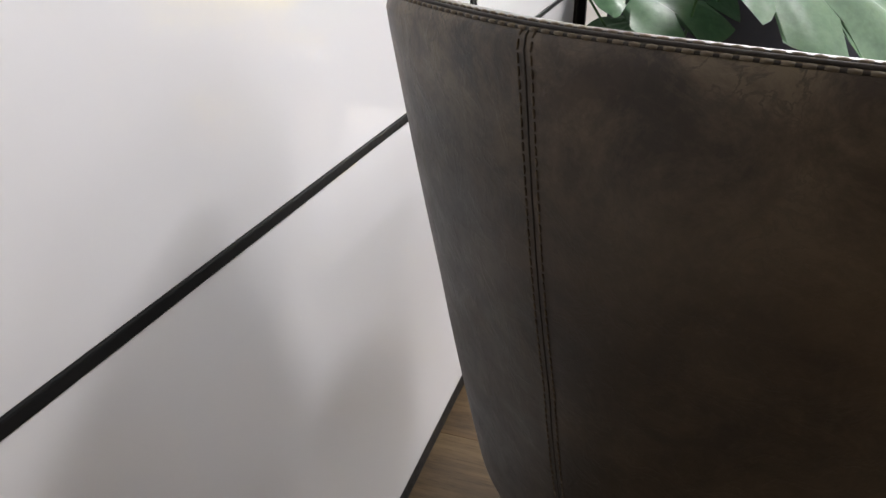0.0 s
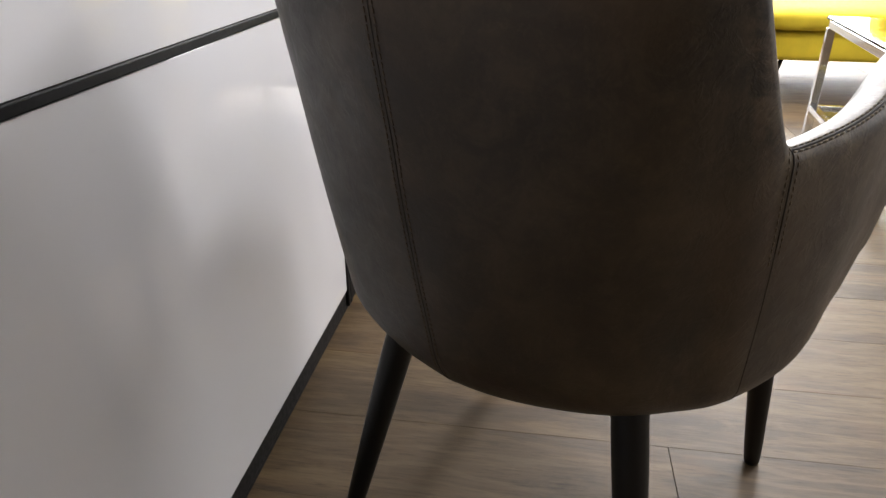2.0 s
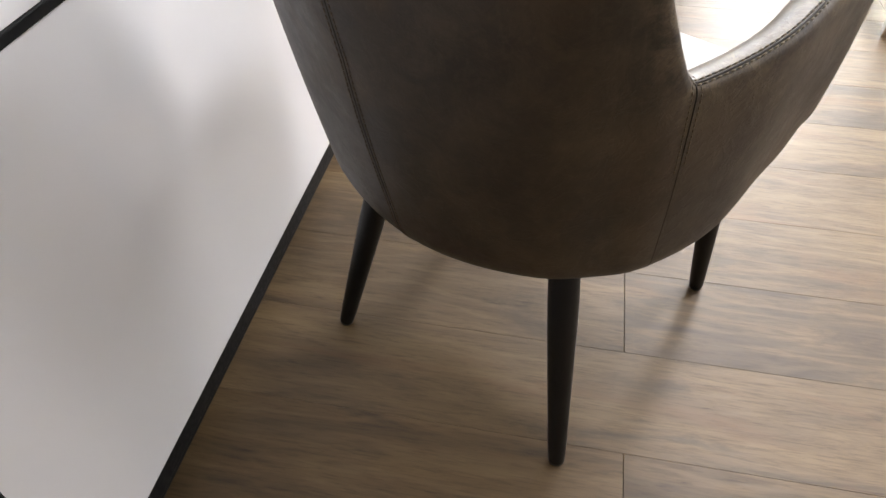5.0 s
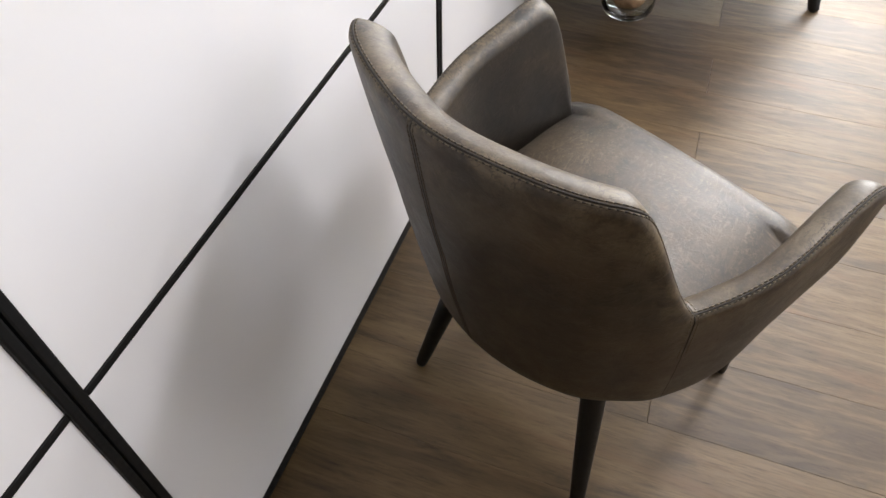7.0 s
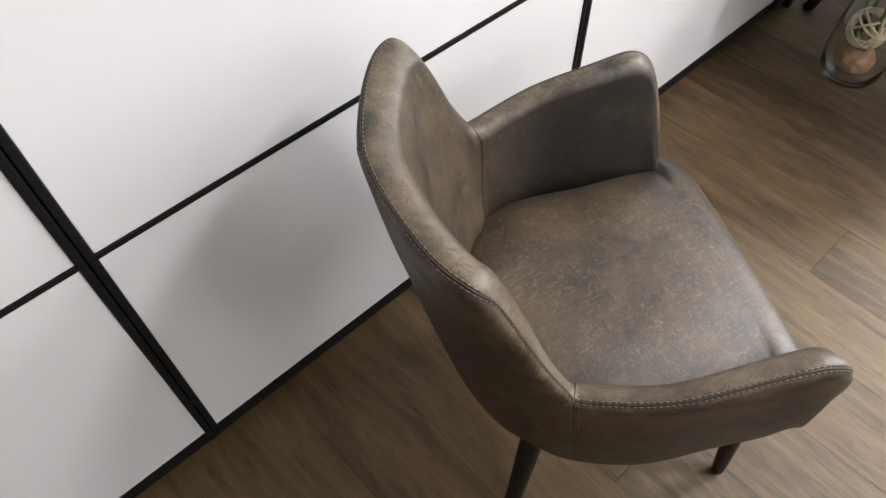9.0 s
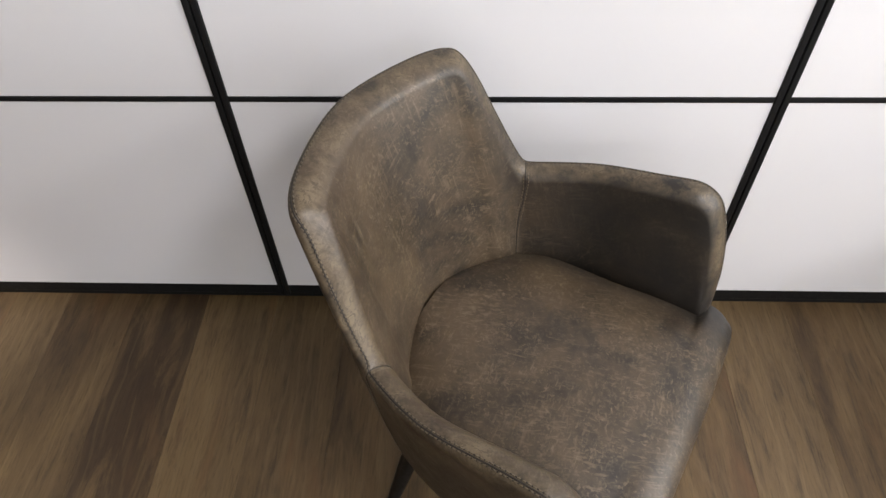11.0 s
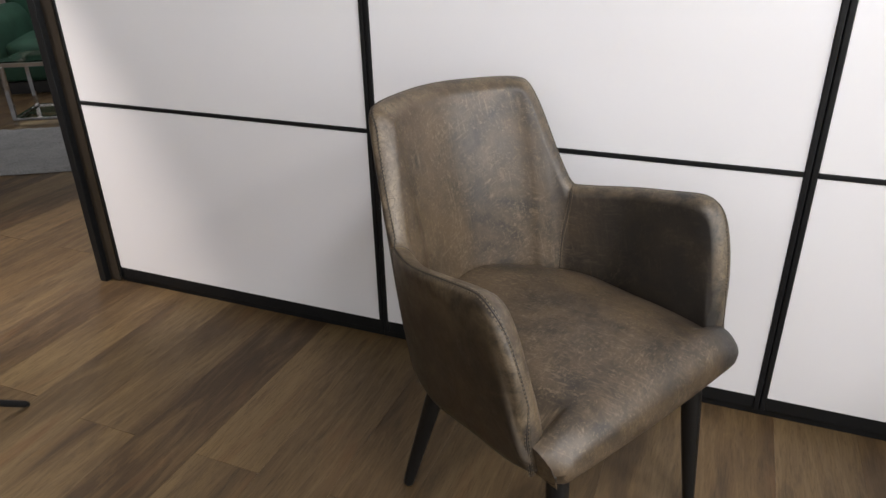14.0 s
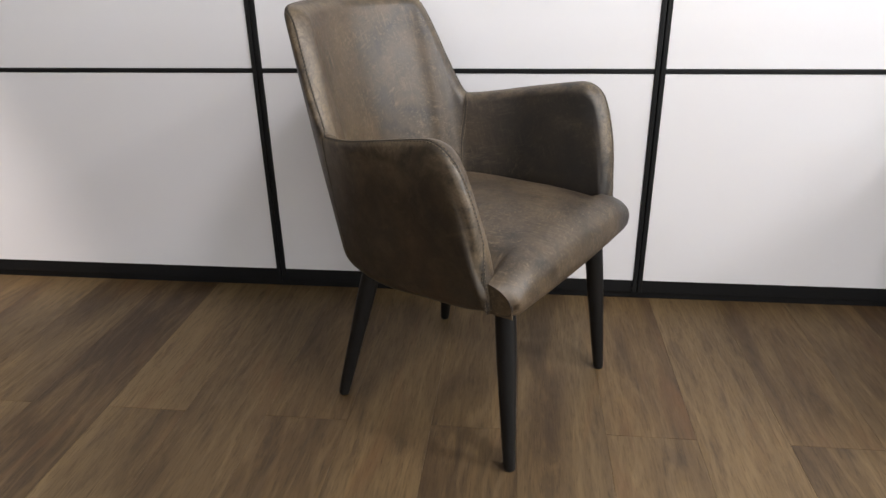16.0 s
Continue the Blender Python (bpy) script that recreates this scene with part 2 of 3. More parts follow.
OAK_DARK = plain("dark_brown_oak", (0.024, 0.018, 0.012), 0.5, 0, 0.25, 7.0, 0.1)
WALL_PAINT = plain("white_wall_paint", (0.78, 0.775, 0.76), 0.85, 0, 0.04, 1.5, 0.15)
# warm grey for unseen walls, to cut the light they bounce
LOW_BOUNCE_WALL = plain("low_bounce_wall_grey", (0.36, 0.34, 0.32), 0.85, 0, 0.05, 1.5, 0.15)
CEIL_PAINT = plain("ceiling_paint", (0.80, 0.795, 0.785), 0.9, 0, 0.03, 1.5)
CHROME = plain("polished_chrome", (0.72, 0.72, 0.73), 0.09, 1.0, 0.05, 20.0)
TABLE_GLASS = glass_material("greenish_table_glass", (0.80, 0.90, 0.86))
CLEAR_GLASS = glass_material("clear_glass", (0.95, 0.97, 0.96))
YELLOW = plain("yellow_wool_cloth", (0.62, 0.47, 0.025), 0.9, 0, 0.12, 10.0, 0.5, 300.0)
GREEN_VELVET = plain("green_velvet", (0.022, 0.075, 0.048), 0.75, 0, 0.3, 6.0, 0.4, 220.0)
SLATE = plain("slate_blue_cloth", (0.075, 0.080, 0.105), 0.85, 0, 0.15, 8.0, 0.4, 260.0)
DARK_BASE = plain("dark_plinth", (0.015, 0.015, 0.016), 0.6, 0, 0.3, 8.0)
RUG = rug_material()
LEAF = leaf_material()
STEM = plain("green_stem", (0.05, 0.12, 0.04), 0.5, 0, 0.2, 30.0)
RATTAN = plain("bleached_rattan", (0.62, 0.53, 0.38), 0.7, 0, 0.15, 40.0, 0.3)
CORK = plain("brown_cork", (0.33, 0.20, 0.11), 0.85, 0, 0.35, 60.0, 0.6, 200.0)
FRAME_GREY = plain("grey_window_frame", (0.14, 0.14, 0.145), 0.5, 0, 0.1, 6.0)
WHITE_LACQUER = plain("white_lacquer", (0.75, 0.75, 0.74), 0.3, 0, 0.03, 4.0)


# ---- mesh helpers ----------------------------------------------------------
def mesh_of(name, verts, faces, material, smooth=True):
    me = bpy.data.meshes.new(name)
    me.from_pydata([tuple(v) for v in verts], [], faces)
    me.materials.append(material)
    if smooth:
        for p in me.polygons:
            p.use_smooth = True
    me.update()
    return me


def link(name, me, parent=None, label=""):
    ob = new(name, me)
    if parent is not None:
        ob.parent = parent
    return tagged(ob, label)


def part(name, bm, material, parent=None, label="", smooth=False):
    me = bpy.data.meshes.new(name)
    bm.to_mesh(me)
    bm.free()
    me.materials.append(material)
    if smooth:
        for p in me.polygons:
            p.use_smooth = True
    return link(name, me, parent, label)


def box(bm, x0, x1, y0, y1, z0, z1, bevel=0.0, segments=2):
    made = bmesh.ops.create_cube(bm, size=1.0)["verts"]
    bmesh.ops.transform(bm, verts=made, matrix=Matrix.Translation(((x0 + x1) / 2, (y0 + y1) / 2, (z0 + z1) / 2))
                        @ Matrix.Diagonal((x1 - x0, y1 - y0, z1 - z0, 1)))
    if bevel:
        edges = list({e for v in made for e in v.link_edges})
        bmesh.ops.bevel(bm, geom=edges, offset=bevel, segments=segments, affect="EDGES", profile=0.6)
    return bm


def box_part(name, dims, material, parent=None, label="", bevel=0.003, segments=2, smooth=False):
    return part(name, box(bmesh.new(), *dims, bevel=bevel, segments=segments), material, parent, label, smooth)


def tube(points, radius, sides=8, closed=False):
    """Vertices and faces of a tube along points; radius is a number or one per point."""
    pts = [Vector(p) for p in points]
    n = len(pts)
    verts, faces = [], []
    up = Vector((0, 0, 1))
    for i, p in enumerate(pts):
        d = (pts[(i + 1) % n] - pts[i - 1]) if closed else (pts[min(i + 1, n - 1)] - pts[max(i - 1, 0)])
        d.normalize()
        a = up - d * up.dot(d)
        if a.length < 1e-3:
            a = Vector((1, 0, 0)) - d * d.x
        a.normalize()
        up = a
        b = d.cross(a)
        r = radius[i] if isinstance(radius, (list, tuple)) else radius
        for k in range(sides):
            w = 2 * math.pi * k / sides
            verts.append(p + (a * math.cos(w) + b * math.sin(w)) * r)
    for i in range(n if closed else n - 1):
        j = (i + 1) % n
        for k in range(sides):
            l = (k + 1) % sides
            faces.append((i * sides + k, i * sides + l, j * sides + l, j * sides + k))
    if not closed:
        faces.append(tuple(range(sides - 1, -1, -1)))
        faces.append(tuple((n - 1) * sides + k for k in range(sides)))
    return verts, faces


def tube_part(name, points, radius, material, parent=None, label="", sides=8, closed=False):
    v, f = tube(points, radius, sides, closed)
    return link(name, mesh_of(name, v, f, material), parent, label)


def spline(points, n):
    """n points evenly in parameter along a smooth curve through the given points."""
    pts = [Vector(p) for p in points]
    pts = [2 * pts[0] - pts[1]] + pts + [2 * pts[-1] - pts[-2]]
    out = []
    m = len(pts) - 3
    for i in range(n):
        x = i / (n - 1) * m
        k = min(int(x), m - 1)
        t = x - k
        a, b, c, d = pts[k:k + 4]
        out.append(0.5 * ((2 * b) + (c - a) * t + (2 * a - 5 * b + 4 * c - d) * t * t + (3 * b - a - 3 * c + d) * t ** 3))
    return out


def cushion(bm, x0, x1, y0, y1, z0, z1, puff=0.03, n=10, edge=0.045):
    """A soft, closed block with rounded edges and bulging faces."""
    made = bmesh.ops.create_cube(bm, size=2.0)["verts"]
    edges = list({e for v in made for e in v.link_edges})
    bmesh.ops.subdivide_edges(bm, edges=edges, cuts=n, use_grid_fill=True)
    verts = [v for v in bm.verts if v.is_valid and max(abs(c) for c in v.co) > 0.999 and all(abs(c) < 1.001 for c in v.co)]
    sx, sy, sz = (x1 - x0) / 2, (y1 - y0) / 2, (z1 - z0) / 2
    c = Vector(((x0 + x1) / 2, (y0 + y1) / 2, (z0 + z1) / 2))
    for v in verts:
        p = Vector((v.co.x * sx, v.co.y * sy, v.co.z * sz))
        core = Vector([max(-s + edge, min(s - edge, q)) for q, s in zip(p, (sx, sy, sz))])
        d = p - core
        if d.length > 1e-6:
            p = core + d.normalized() * edge
        x, y, z = v.co
        p += Vector((x * (1 - y * y) * (1 - z * z), y * (1 - x * x) * (1 - z * z), z * (1 - x * x) * (1 - y * y))) * puff
        v.co = p + c + Vector((50, 0, 0))
    return bm


def cushion_part(name, dims, material, parent=None, label="", puff=0.03, edge=0.045, n=9):
    bm = cushion(bmesh.new(), *dims, puff=puff, edge=edge, n=n)
    for v in bm.verts:
        v.co.x -= 50
    return part(name, bm, material, parent, label, smooth=True)


def empty(name, x, y, z, rz=0.0):
    e = new(name)
    e.empty_display_size = 0.1
    e.matrix_world = pose(x, y, z, 0, 0, rz)
    return e


# ---- the room --------------------------------------------------------------
X0, X1, Y0, Y1, H = -6.0, 5.2, -6.0, 4.6, 2.9


def wall_with_opening(name, inner, outer, a0, a1, hole, label):
    """A wall across x (at inner..outer) from a0 to a1 with a window hole (h0, h1, z0, z1)."""
    bm = bmesh.new()
    xa, xb = sorted((inner, outer))
    h0, h1, z0, z1 = hole
    box(bm, xa, xb, a0, h0, 0, H)
    box(bm, xa, xb, h1, a1, 0, H)
    box(bm, xa, xb, h0, h1, 0, z0)
    box(bm, xa, xb, h0, h1, z1, H)
    return tagged(part(name, bm, WALL_PAINT), label, "wall", kind="structure")


E_HOLE = (-2.84, -0.2, 0.28, 2.78)
wall_with_opening("wall_east", X1, X1 + 0.2, Y0, Y1, E_HOLE, "white painted shop wall with a wide window")
# west and north walls are unseen; their grey keeps bounced light down
tagged(box_part("wall_west", (X0 - 0.2, X0, Y0, Y1, 0, H), LOW_BOUNCE_WALL, bevel=0), "unseen plain wall, grey to lower the bounced light", "wall", kind="structure")
tagged(box_part("wall_north", (X0 - 0.2, X1 + 0.2, Y1, Y1 + 0.2, 0, H), LOW_BOUNCE_WALL, bevel=0), "unseen plain wall, grey to lower the bounced light", "wall", kind="structure")
# unseen south wall, opened for the added fill light on the doors
S_HOLE = (1.0, 4.9, 0.2, 2.78)
bm = bmesh.new()
box(bm, X0 - 0.2, S_HOLE[0], Y0 - 0.2, Y0, 0, H)
box(bm, S_HOLE[1], X1 + 0.2, Y0 - 0.2, Y0, 0, H)
box(bm, S_HOLE[0], S_HOLE[1], Y0 - 0.2, Y0, 0, S_HOLE[2])
box(bm, S_HOLE[0], S_HOLE[1], Y0 - 0.2, Y0, S_HOLE[3], H)
tagged(part("wall_south", bm, WALL_PAINT), "white painted shop wall with a wide window", "wall", kind="structure")
tagged(box_part("ceiling", (X0 - 0.2, X1 + 0.2, Y0 - 0.2, Y1 + 0.2, H, H + 0.15), CEIL_PAINT, bevel=0), "plain white plastered ceiling", "ceiling", kind="structure")
tagged(box_part("ground", (-60, 60, -60, 60, -0.32, -0.12), plain("asphalt", (0.05, 0.05, 0.052), 0.9, 0, 0.2, 3.0), bevel=0),
       "grey asphalt ground outside the shop", "ground", kind="structure")


def window(name, x, hole, label, posts, turned=False):
    h0, h1, z0, z1 = hole
    e = empty(name, (h0 + h1) / 2, x, z0, 90) if turned else empty(name, x, (h0 + h1) / 2, z0)
    tagged(e, label, "window", kind="structure")
    cy = (h0 + h1) / 2
    bm = bmesh.new()
    f = 0.06
    box(bm, -0.03, 0.03, h0 - cy, h0 - cy + f, 0, z1 - z0)
    box(bm, -0.03, 0.03, h1 - cy - f, h1 - cy, 0, z1 - z0)
    box(bm, -0.03, 0.03, h0 - cy + f, h1 - cy - f, 0, f)
    box(bm, -0.03, 0.03, h0 - cy + f, h1 - cy - f, z1 - z0 - f, z1 - z0)
    part("window_frame", bm, FRAME_GREY, e)
    step = (h1 - h0) / (posts + 1)
    for i in range(posts):
        y = h0 - cy + step * (i + 1)
        box_part("window_post", (-0.025, 0.025, y - 0.025, y + 0.025, f, z1 - z0 - f), FRAME_GREY, e)
    for i in range(posts + 1):
        y = h0 - cy + step * i
        pane = box_part("pane", (-0.004, 0.004, y + 0.03, y + step - 0.03, f * 0.6, z1 - z0 - f * 0.6), CLEAR_GLASS, e, bevel=0)
        pane.visible_shadow = False


window("window_1", X1 + 0.1, E_HOLE, "wide grey-framed shop window with clear panes", 1)
window("fill_window", Y0 - 0.1, S_HOLE, "added unseen grey-framed window with three clear panes, for fill light", 2, True)


def ceiling_light(x, y):
    e = tagged(empty("ceiling_light", x, y, H), "square flat ceiling light with a white frame", "ceiling light", "ceiling lights")
    bm = bmesh.new()
    for a, b2, c, d in ((-0.32, 0.32, -0.32, -0.29), (-0.32, 0.32, 0.29, 0.32), (-0.32, -0.29, -0.289, 0.289), (0.29, 0.32, -0.289, 0.289)):
        box(bm, a, b2, c, d, -0.05, -0.001)
    part("frame", bm, WHITE_LACQUER, e)
    box_part("diffuser", (-0.288, 0.288, -0.288, 0.288, -0.02, -0.012), WHITE_LACQUER, e, "white diffuser", 0)


for lx, ly in CEILING_LIGHTS:
    ceiling_light(lx, ly)


def fill_spot_fixture(x, y):
    e = tagged(empty("fill_spot_fixture", x, y, H), "small round white ceiling spotlight, unseen, added for fill light", "ceiling light", "ceiling spotlights")
    tube_part("housing", [(0, 0, -0.001), (0, 0, -0.02), (0, 0, -0.05)], [0.050, 0.058, 0.058], WHITE_LACQUER, e, "", 20)
    tube_part("lamp_ring", [(0, 0, -0.051), (0, 0, -0.06)], [0.050, 0.045], CHROME, e, "chrome ring", 20)


# fixtures for the two added, unseen fill spots
fill_spot_fixture(SPOT[0], SPOT[1])
fill_spot_fixture(FLOOR_FILL_AT[0], FLOOR_FILL_AT[1])


# ---- wardrobe with sliding doors -------------------------------------------
DOOR = 1.08
Z_BOT, Z_BAR, W_TOP = 0.062, 0.665, 2.18
BAR_STEP = Z_BAR - Z_BOT
wardrobe = tagged(empty("sliding_wardrobe", 0.5, 0.3, 0),
                  "tall sliding wardrobe with white glass fields in black frames", "wardrobe")


def wpart(name, dims, material, parent=None, label="", bevel=0.002):
    x0, x1, y0, y1, z0, z1 = dims
    p = parent or wardrobe
    return box_part(name, (x0 - 0.5, x1 - 0.5, y0 - 0.3, y1 - 0.3, z0, z1), material, p, label, bevel)


WX0, WX1 = -1.158, 2.262
for sg, xo in ((1, WX0), (-1, WX1)):
    xa, xb = sorted((xo + sg * 0.031, xo + sg * 0.078))
    wpart("side_panel", (xa, xb, -0.001, 0.62, 0.004, W_TOP), OAK_DARK, None, "dark brown wooden side board")
    xa, xb = sorted((xo, xo + sg * 0.030))
    wpart("edge_guard", (xa, xb, -0.022, 0.06, 0.0, 0.997), BLACK_ALU, None, "black edge guard post")
wpart("back_panel", (WX0 + 0.080, WX1 - 0.080, 0.60, 0.612, 0.01, W_TOP), OAK_BOARD)
wpart("top_panel", (WX0 + 0.080, WX1 - 0.080, 0.03, 0.598, W_TOP - 0.03, W_TOP), OAK_BOARD)
wpart("bottom_track", (WX0 + 0.080, WX1 - 0.080, 0.010, 0.09, 0.0, 0.020), BLACK_ALU, None, "black floor track")
wpart("top_track", (WX0 + 0.080, WX1 - 0.080, 0.0, 0.09, W_TOP - 0.09, W_TOP - 0.032), BLACK_ALU)

for d in range(3):
    dx = -DOOR + d * DOOR
    x0 = dx + (0.001 if d else 0.010)
    x1 = dx + DOOR - (0.001 if d < 2 else 0.010)
    door = wpart("sliding_door", (x0 + 0.016, x1 - 0.016, 0.012, 0.024, 0.03, W_TOP - 0.11), BLACK_ALU, None, "sliding door with white glass fields")
    for a, b2 in ((x0, x0 + (0.0130 if d else 0.006)), (x1 - (0.0130 if d < 2 else 0.006), x1)):
        box_part("stile", (a - 0.5, b2 - 0.5, -0.004 - 0.3, 0.026 - 0.3, 0.022, W_TOP - 0.1), BLACK_ALU, door, "", 0.003)
    p0, p1 = x0 + (0.0134 if d else 0.007), x1 - (0.0134 if d < 2 else 0.007)
    box_part("bottom_rail", (p0 - 0.5, p1 - 0.5, 0.003 - 0.3, 0.0115 - 0.3, 0.022, Z_BOT - 0.001), BLACK_ALU, door, "", 0.002)
    z = Z_BOT
    k = 0
    while z < W_TOP - 0.16:
        z1 = min(Z_BAR + BAR_STEP * k - 0.0065, W_TOP - 0.125)
        box_part("glass_field", (p0 - 0.5, p1 - 0.5, 0.0 - 0.3, 0.0115 - 0.3, z, z1), WHITE_GLASS, door, "glossy white glass field", 0.001)
        if z1 < W_TOP - 0.2:
            box_part("glazing_bar", (p0 - 0.5, p1 - 0.5, -0.002 - 0.3, 0.011 - 0.3, z1 + 0.0005, z1 + 0.0125), BLACK_ALU, door, "", 0.002)
        z = z1 + 0.013
        k += 1
wpart("plinth", (WX0 + 0.080, WX1 - 0.080, 0.095, 0.58, 0.0, 0.05), OAK_BOARD)


# ---- the leather armchair --------------------------------------------------
PLAN = [(-0.328, 0.0), (-0.315, 0.0838), (-0.2845, 0.1725), (-0.2411, 0.2222), (-0.1867, 0.2582), (-0.0692, 0.2978), (0.0601, 0.309), (0.1448, 0.316), (0.1954, 0.3142)]
Z_REF, THICK = 0.637, 0.050
LEAN = [0.2461, 0.2452, 0.2413, 0.2496, 0.2301, 0.1358, 0.03, 0.0, 0.0]
LOW = [0.1602, 0.1527, 0.1717, 0.1846, 0.1637, 0.09, 0.0401, 0.0375, 0.0607]
TAPER = [0.04, 0.03, 0.0383, 0.0385, 0.0377, 0.0668, 0.0939, 0.1123, 0.1249]
Z_SHELL = [0.3366, 0.3398, 0.3454, 0.35, 0.3517, 0.3503, 0.3548, 0.3629, 0.3701]
ROUND_IN = [0.0436, 0.0469, 0.043, 0.0327, 0.0297, 0.0317, 0.0319, 0.0268, 0.0274]
ROUND_UP = [0.0787, 0.0674, 0.055, 0.0401, 0.0394, 0.0458, 0.0459, 0.0331, 0.026]
BELLY = [0.0135, 0.0091, 0.0063, 0.0025, 0.0025, 0.0014, 0.0037, 0.0062, 0.0091]
RIM = [0.8735, 0.0046, 0.2342, 2.9328, 0.6360, 0.0480, 6.358, 2.1384]


def along(table, s):
    """Smooth interpolation in a table of numbers or pairs at the parameter s (0 to 8)."""
    n = len(table) - 1
    s = max(0.0, min(n, s))
    k = min(int(s), n - 1)
    t = s - k
    first = table[1]
    a = table[k - 1] if k else ((first[0], -first[1]) if isinstance(first, tuple) else first)
    b, c = table[k], table[k + 1]
    if k + 2 <= n:
        d = table[k + 2]
    else:
        d = (2 * c[0] - b[0], 2 * c[1] - b[1]) if isinstance(c, tuple) else c

    def cr(a, b, c, d):
        return 0.5 * (2 * b + (c - a) * t + (2 * a - 5 * b + 4 * c - d) * t * t + (3 * b - a - 3 * c + d) * t ** 3)
    if isinstance(b, tuple):
        return cr(a[0], b[0], c[0], d[0]), cr(a[1], b[1], c[1], d[1])
    return cr(a, b, c, d)


def smooth01(x):
    x = max(0.0, min(1.0, x))
    return x * x * (3 - 2 * x)


def top_height(s):
    """Height of the shell's upper edge: back, steep drop to the notch, arm, rounded arm front."""
    s = abs(s)
    k = 0.12
    drop = math.log(1 + math.exp((s - RIM[3]) / k)) / math.log(1 + math.exp((4.0 - RIM[3]) / k))
    back = RIM[0] - RIM[1] * (min(s, 2.6) / 2.35) ** 2 - RIM[2] * drop
    arm = RIM[4] + RIM[5] * smooth01((s - 3.9) / 2.9)
    k = 0.006
    h = arm + k * math.log(1 + math.exp(min(60.0, (back - arm) / k)))
    if s > RIM[6]:
        x = min(1.0, (s - RIM[6]) / (8.0 - RIM[6]))
        h = 0.47 + (h - 0.47) * max(0.0, 1 - x ** RIM[7]) ** 0.5
    return h


def shell_frame(s):
    sg = -1.0 if s < 0 else 1.0
    a = min(8.0, abs(s))
    u, v = along(PLAN, a)
    u2, v2 = along(PLAN, min(8.0, a + 0.02))
    u1, v1 = along(PLAN, max(0.0, a - 0.02))
    du, dv = u2 - u1, v2 - v1
    l = math.hypot(du, dv)
    return Vector((u, sg * v, 0)), Vector((dv / l, -sg * du / l, 0)), sg


def shell_point(s, z, inset):
    """A point of the shell: s along its plan, height z, inset towards the sitter."""
    p, n, sg = shell_frame(s)
    a = abs(s)
    q = p + n * inset
    if z > Z_REF:
        q.x -= along(LEAN, a) * (z - Z_REF)
    else:
        q.x += along(LOW, a) * (Z_REF - z)
        q.y -= sg * along(TAPER, a) * (Z_REF - z) * min(1.0, abs(p.y) / 0.2)
    q.z = z
    return q


def slope_at(s):
    a, b = shell_point(s - 0.03, 0.6, 0), shell_point(s + 0.03, 0.6, 0)
    return (top_height(min(8, s + 0.03)) - top_height(max(-8, s - 0.03))) / max(1e-4, (b - a).length)


def full_thickness(s):
    """Thickness of the padding: slimmer where the arm starts."""
    a = abs(s)
    return THICK * (1 - 0.20 * smooth01((a - 2.6) / 1.2) * smooth01((7.2 - a) / 2.4))


def shell_thickness(s):
    """Thickness of the shell, rounded off at the arm's front end."""
    end = (8.0 - abs(s)) / 0.24
    if end < 1:
        return full_thickness(s) * (0.42 + 0.58 * math.sqrt(max(0.0, 1 - (1 - end) ** 2)))
    return full_thickness(s)


def shell_column(s):
    h = top_height(s)
    a = abs(s)
    zb = along(Z_SHELL, a)
    t = shell_thickness(s)
    mid = full_thickness(s) / 2
    rt = min(0.11, t / 2 * math.sqrt(1 + slope_at(s) ** 2))
    rt = min(rt, (h - zb) * 0.6)
    round_in, round_up = along(ROUND_IN, a), along(ROUND_UP, a)
    out = []
    out.append(shell_point(s, zb + 0.006, 0.115))
    for k in range(9):
        w = math.pi / 2 * k / 8
        out.append(shell_point(s, zb + round_up * (1 - math.cos(w)), (mid - t / 2) + round_in * (1 - math.sin(w))))
    z0, z1 = zb + round_up, h - rt
    if z1 < z0 + 0.005:
        z1 = z0 + 0.005
    for k in range(1, 12):
        f = k / 12
        out.append(shell_point(s, z0 + (z1 - z0) * f, mid - t / 2 - along(BELLY, a) * math.sin(math.pi * f)))
    for k in range(13):
        w = math.pi * k / 12
        out.append(shell_point(s, z1 + rt * math.sin(math.pi * (k / 12) ** 0.72), mid - t / 2 * math.cos(w)))
    for k in range(1, 8):
        f = k / 7
        out.append(shell_point(s, z1 + (0.395 - z1) * f, mid + t / 2 + 0.004 * math.sin(math.pi * f) + 0.012 * f * smooth01((3.5 - a))))
    return out


def rim_point(s, angle, lift=0.0):
    """A point on the rounded upper rim; angle 0 is the outside, 90 the crest."""
    h = top_height(s)
    t = shell_thickness(s)
    rt = min(0.11, t / 2 * math.sqrt(1 + slope_at(s) ** 2))
    w = radians(angle + (88 - angle) * 0.55 * smooth01((abs(slope_at(s)) - 0.3) / 2.5))
    r = 1 + lift / (t / 2)
    return shell_point(s, h - rt + rt * math.sin(math.pi * (w / math.pi) ** 0.72) * r, full_thickness(s) / 2 - t / 2 * math.cos(w) * r)


def dashes(points, length, width, gap):
    """Short raised stitches along a line of points."""
    verts, faces = [], []
    dist = [0.0]
    for a, b in zip(points, points[1:]):
        dist.append(dist[-1] + (b - a).length)
    pos, k = 0.0, 0

    def at(d):
        i = min(max(0, int(np.searchsorted(dist, d)) - 1), len(points) - 2)
        f = (d - dist[i]) / max(1e-9, dist[i + 1] - dist[i])
        return points[i].lerp(points[i + 1], max(0, min(1, f)))
    while pos + length < dist[-1]:
        v, f = tube([at(pos), at(pos + length / 2), at(pos + length)], [width * 0.7, width, width * 0.7], 5)
        o = len(verts)
        verts += v
        faces += [tuple(i + o for i in q) for q in f]
        pos += length + gap
    return verts, faces


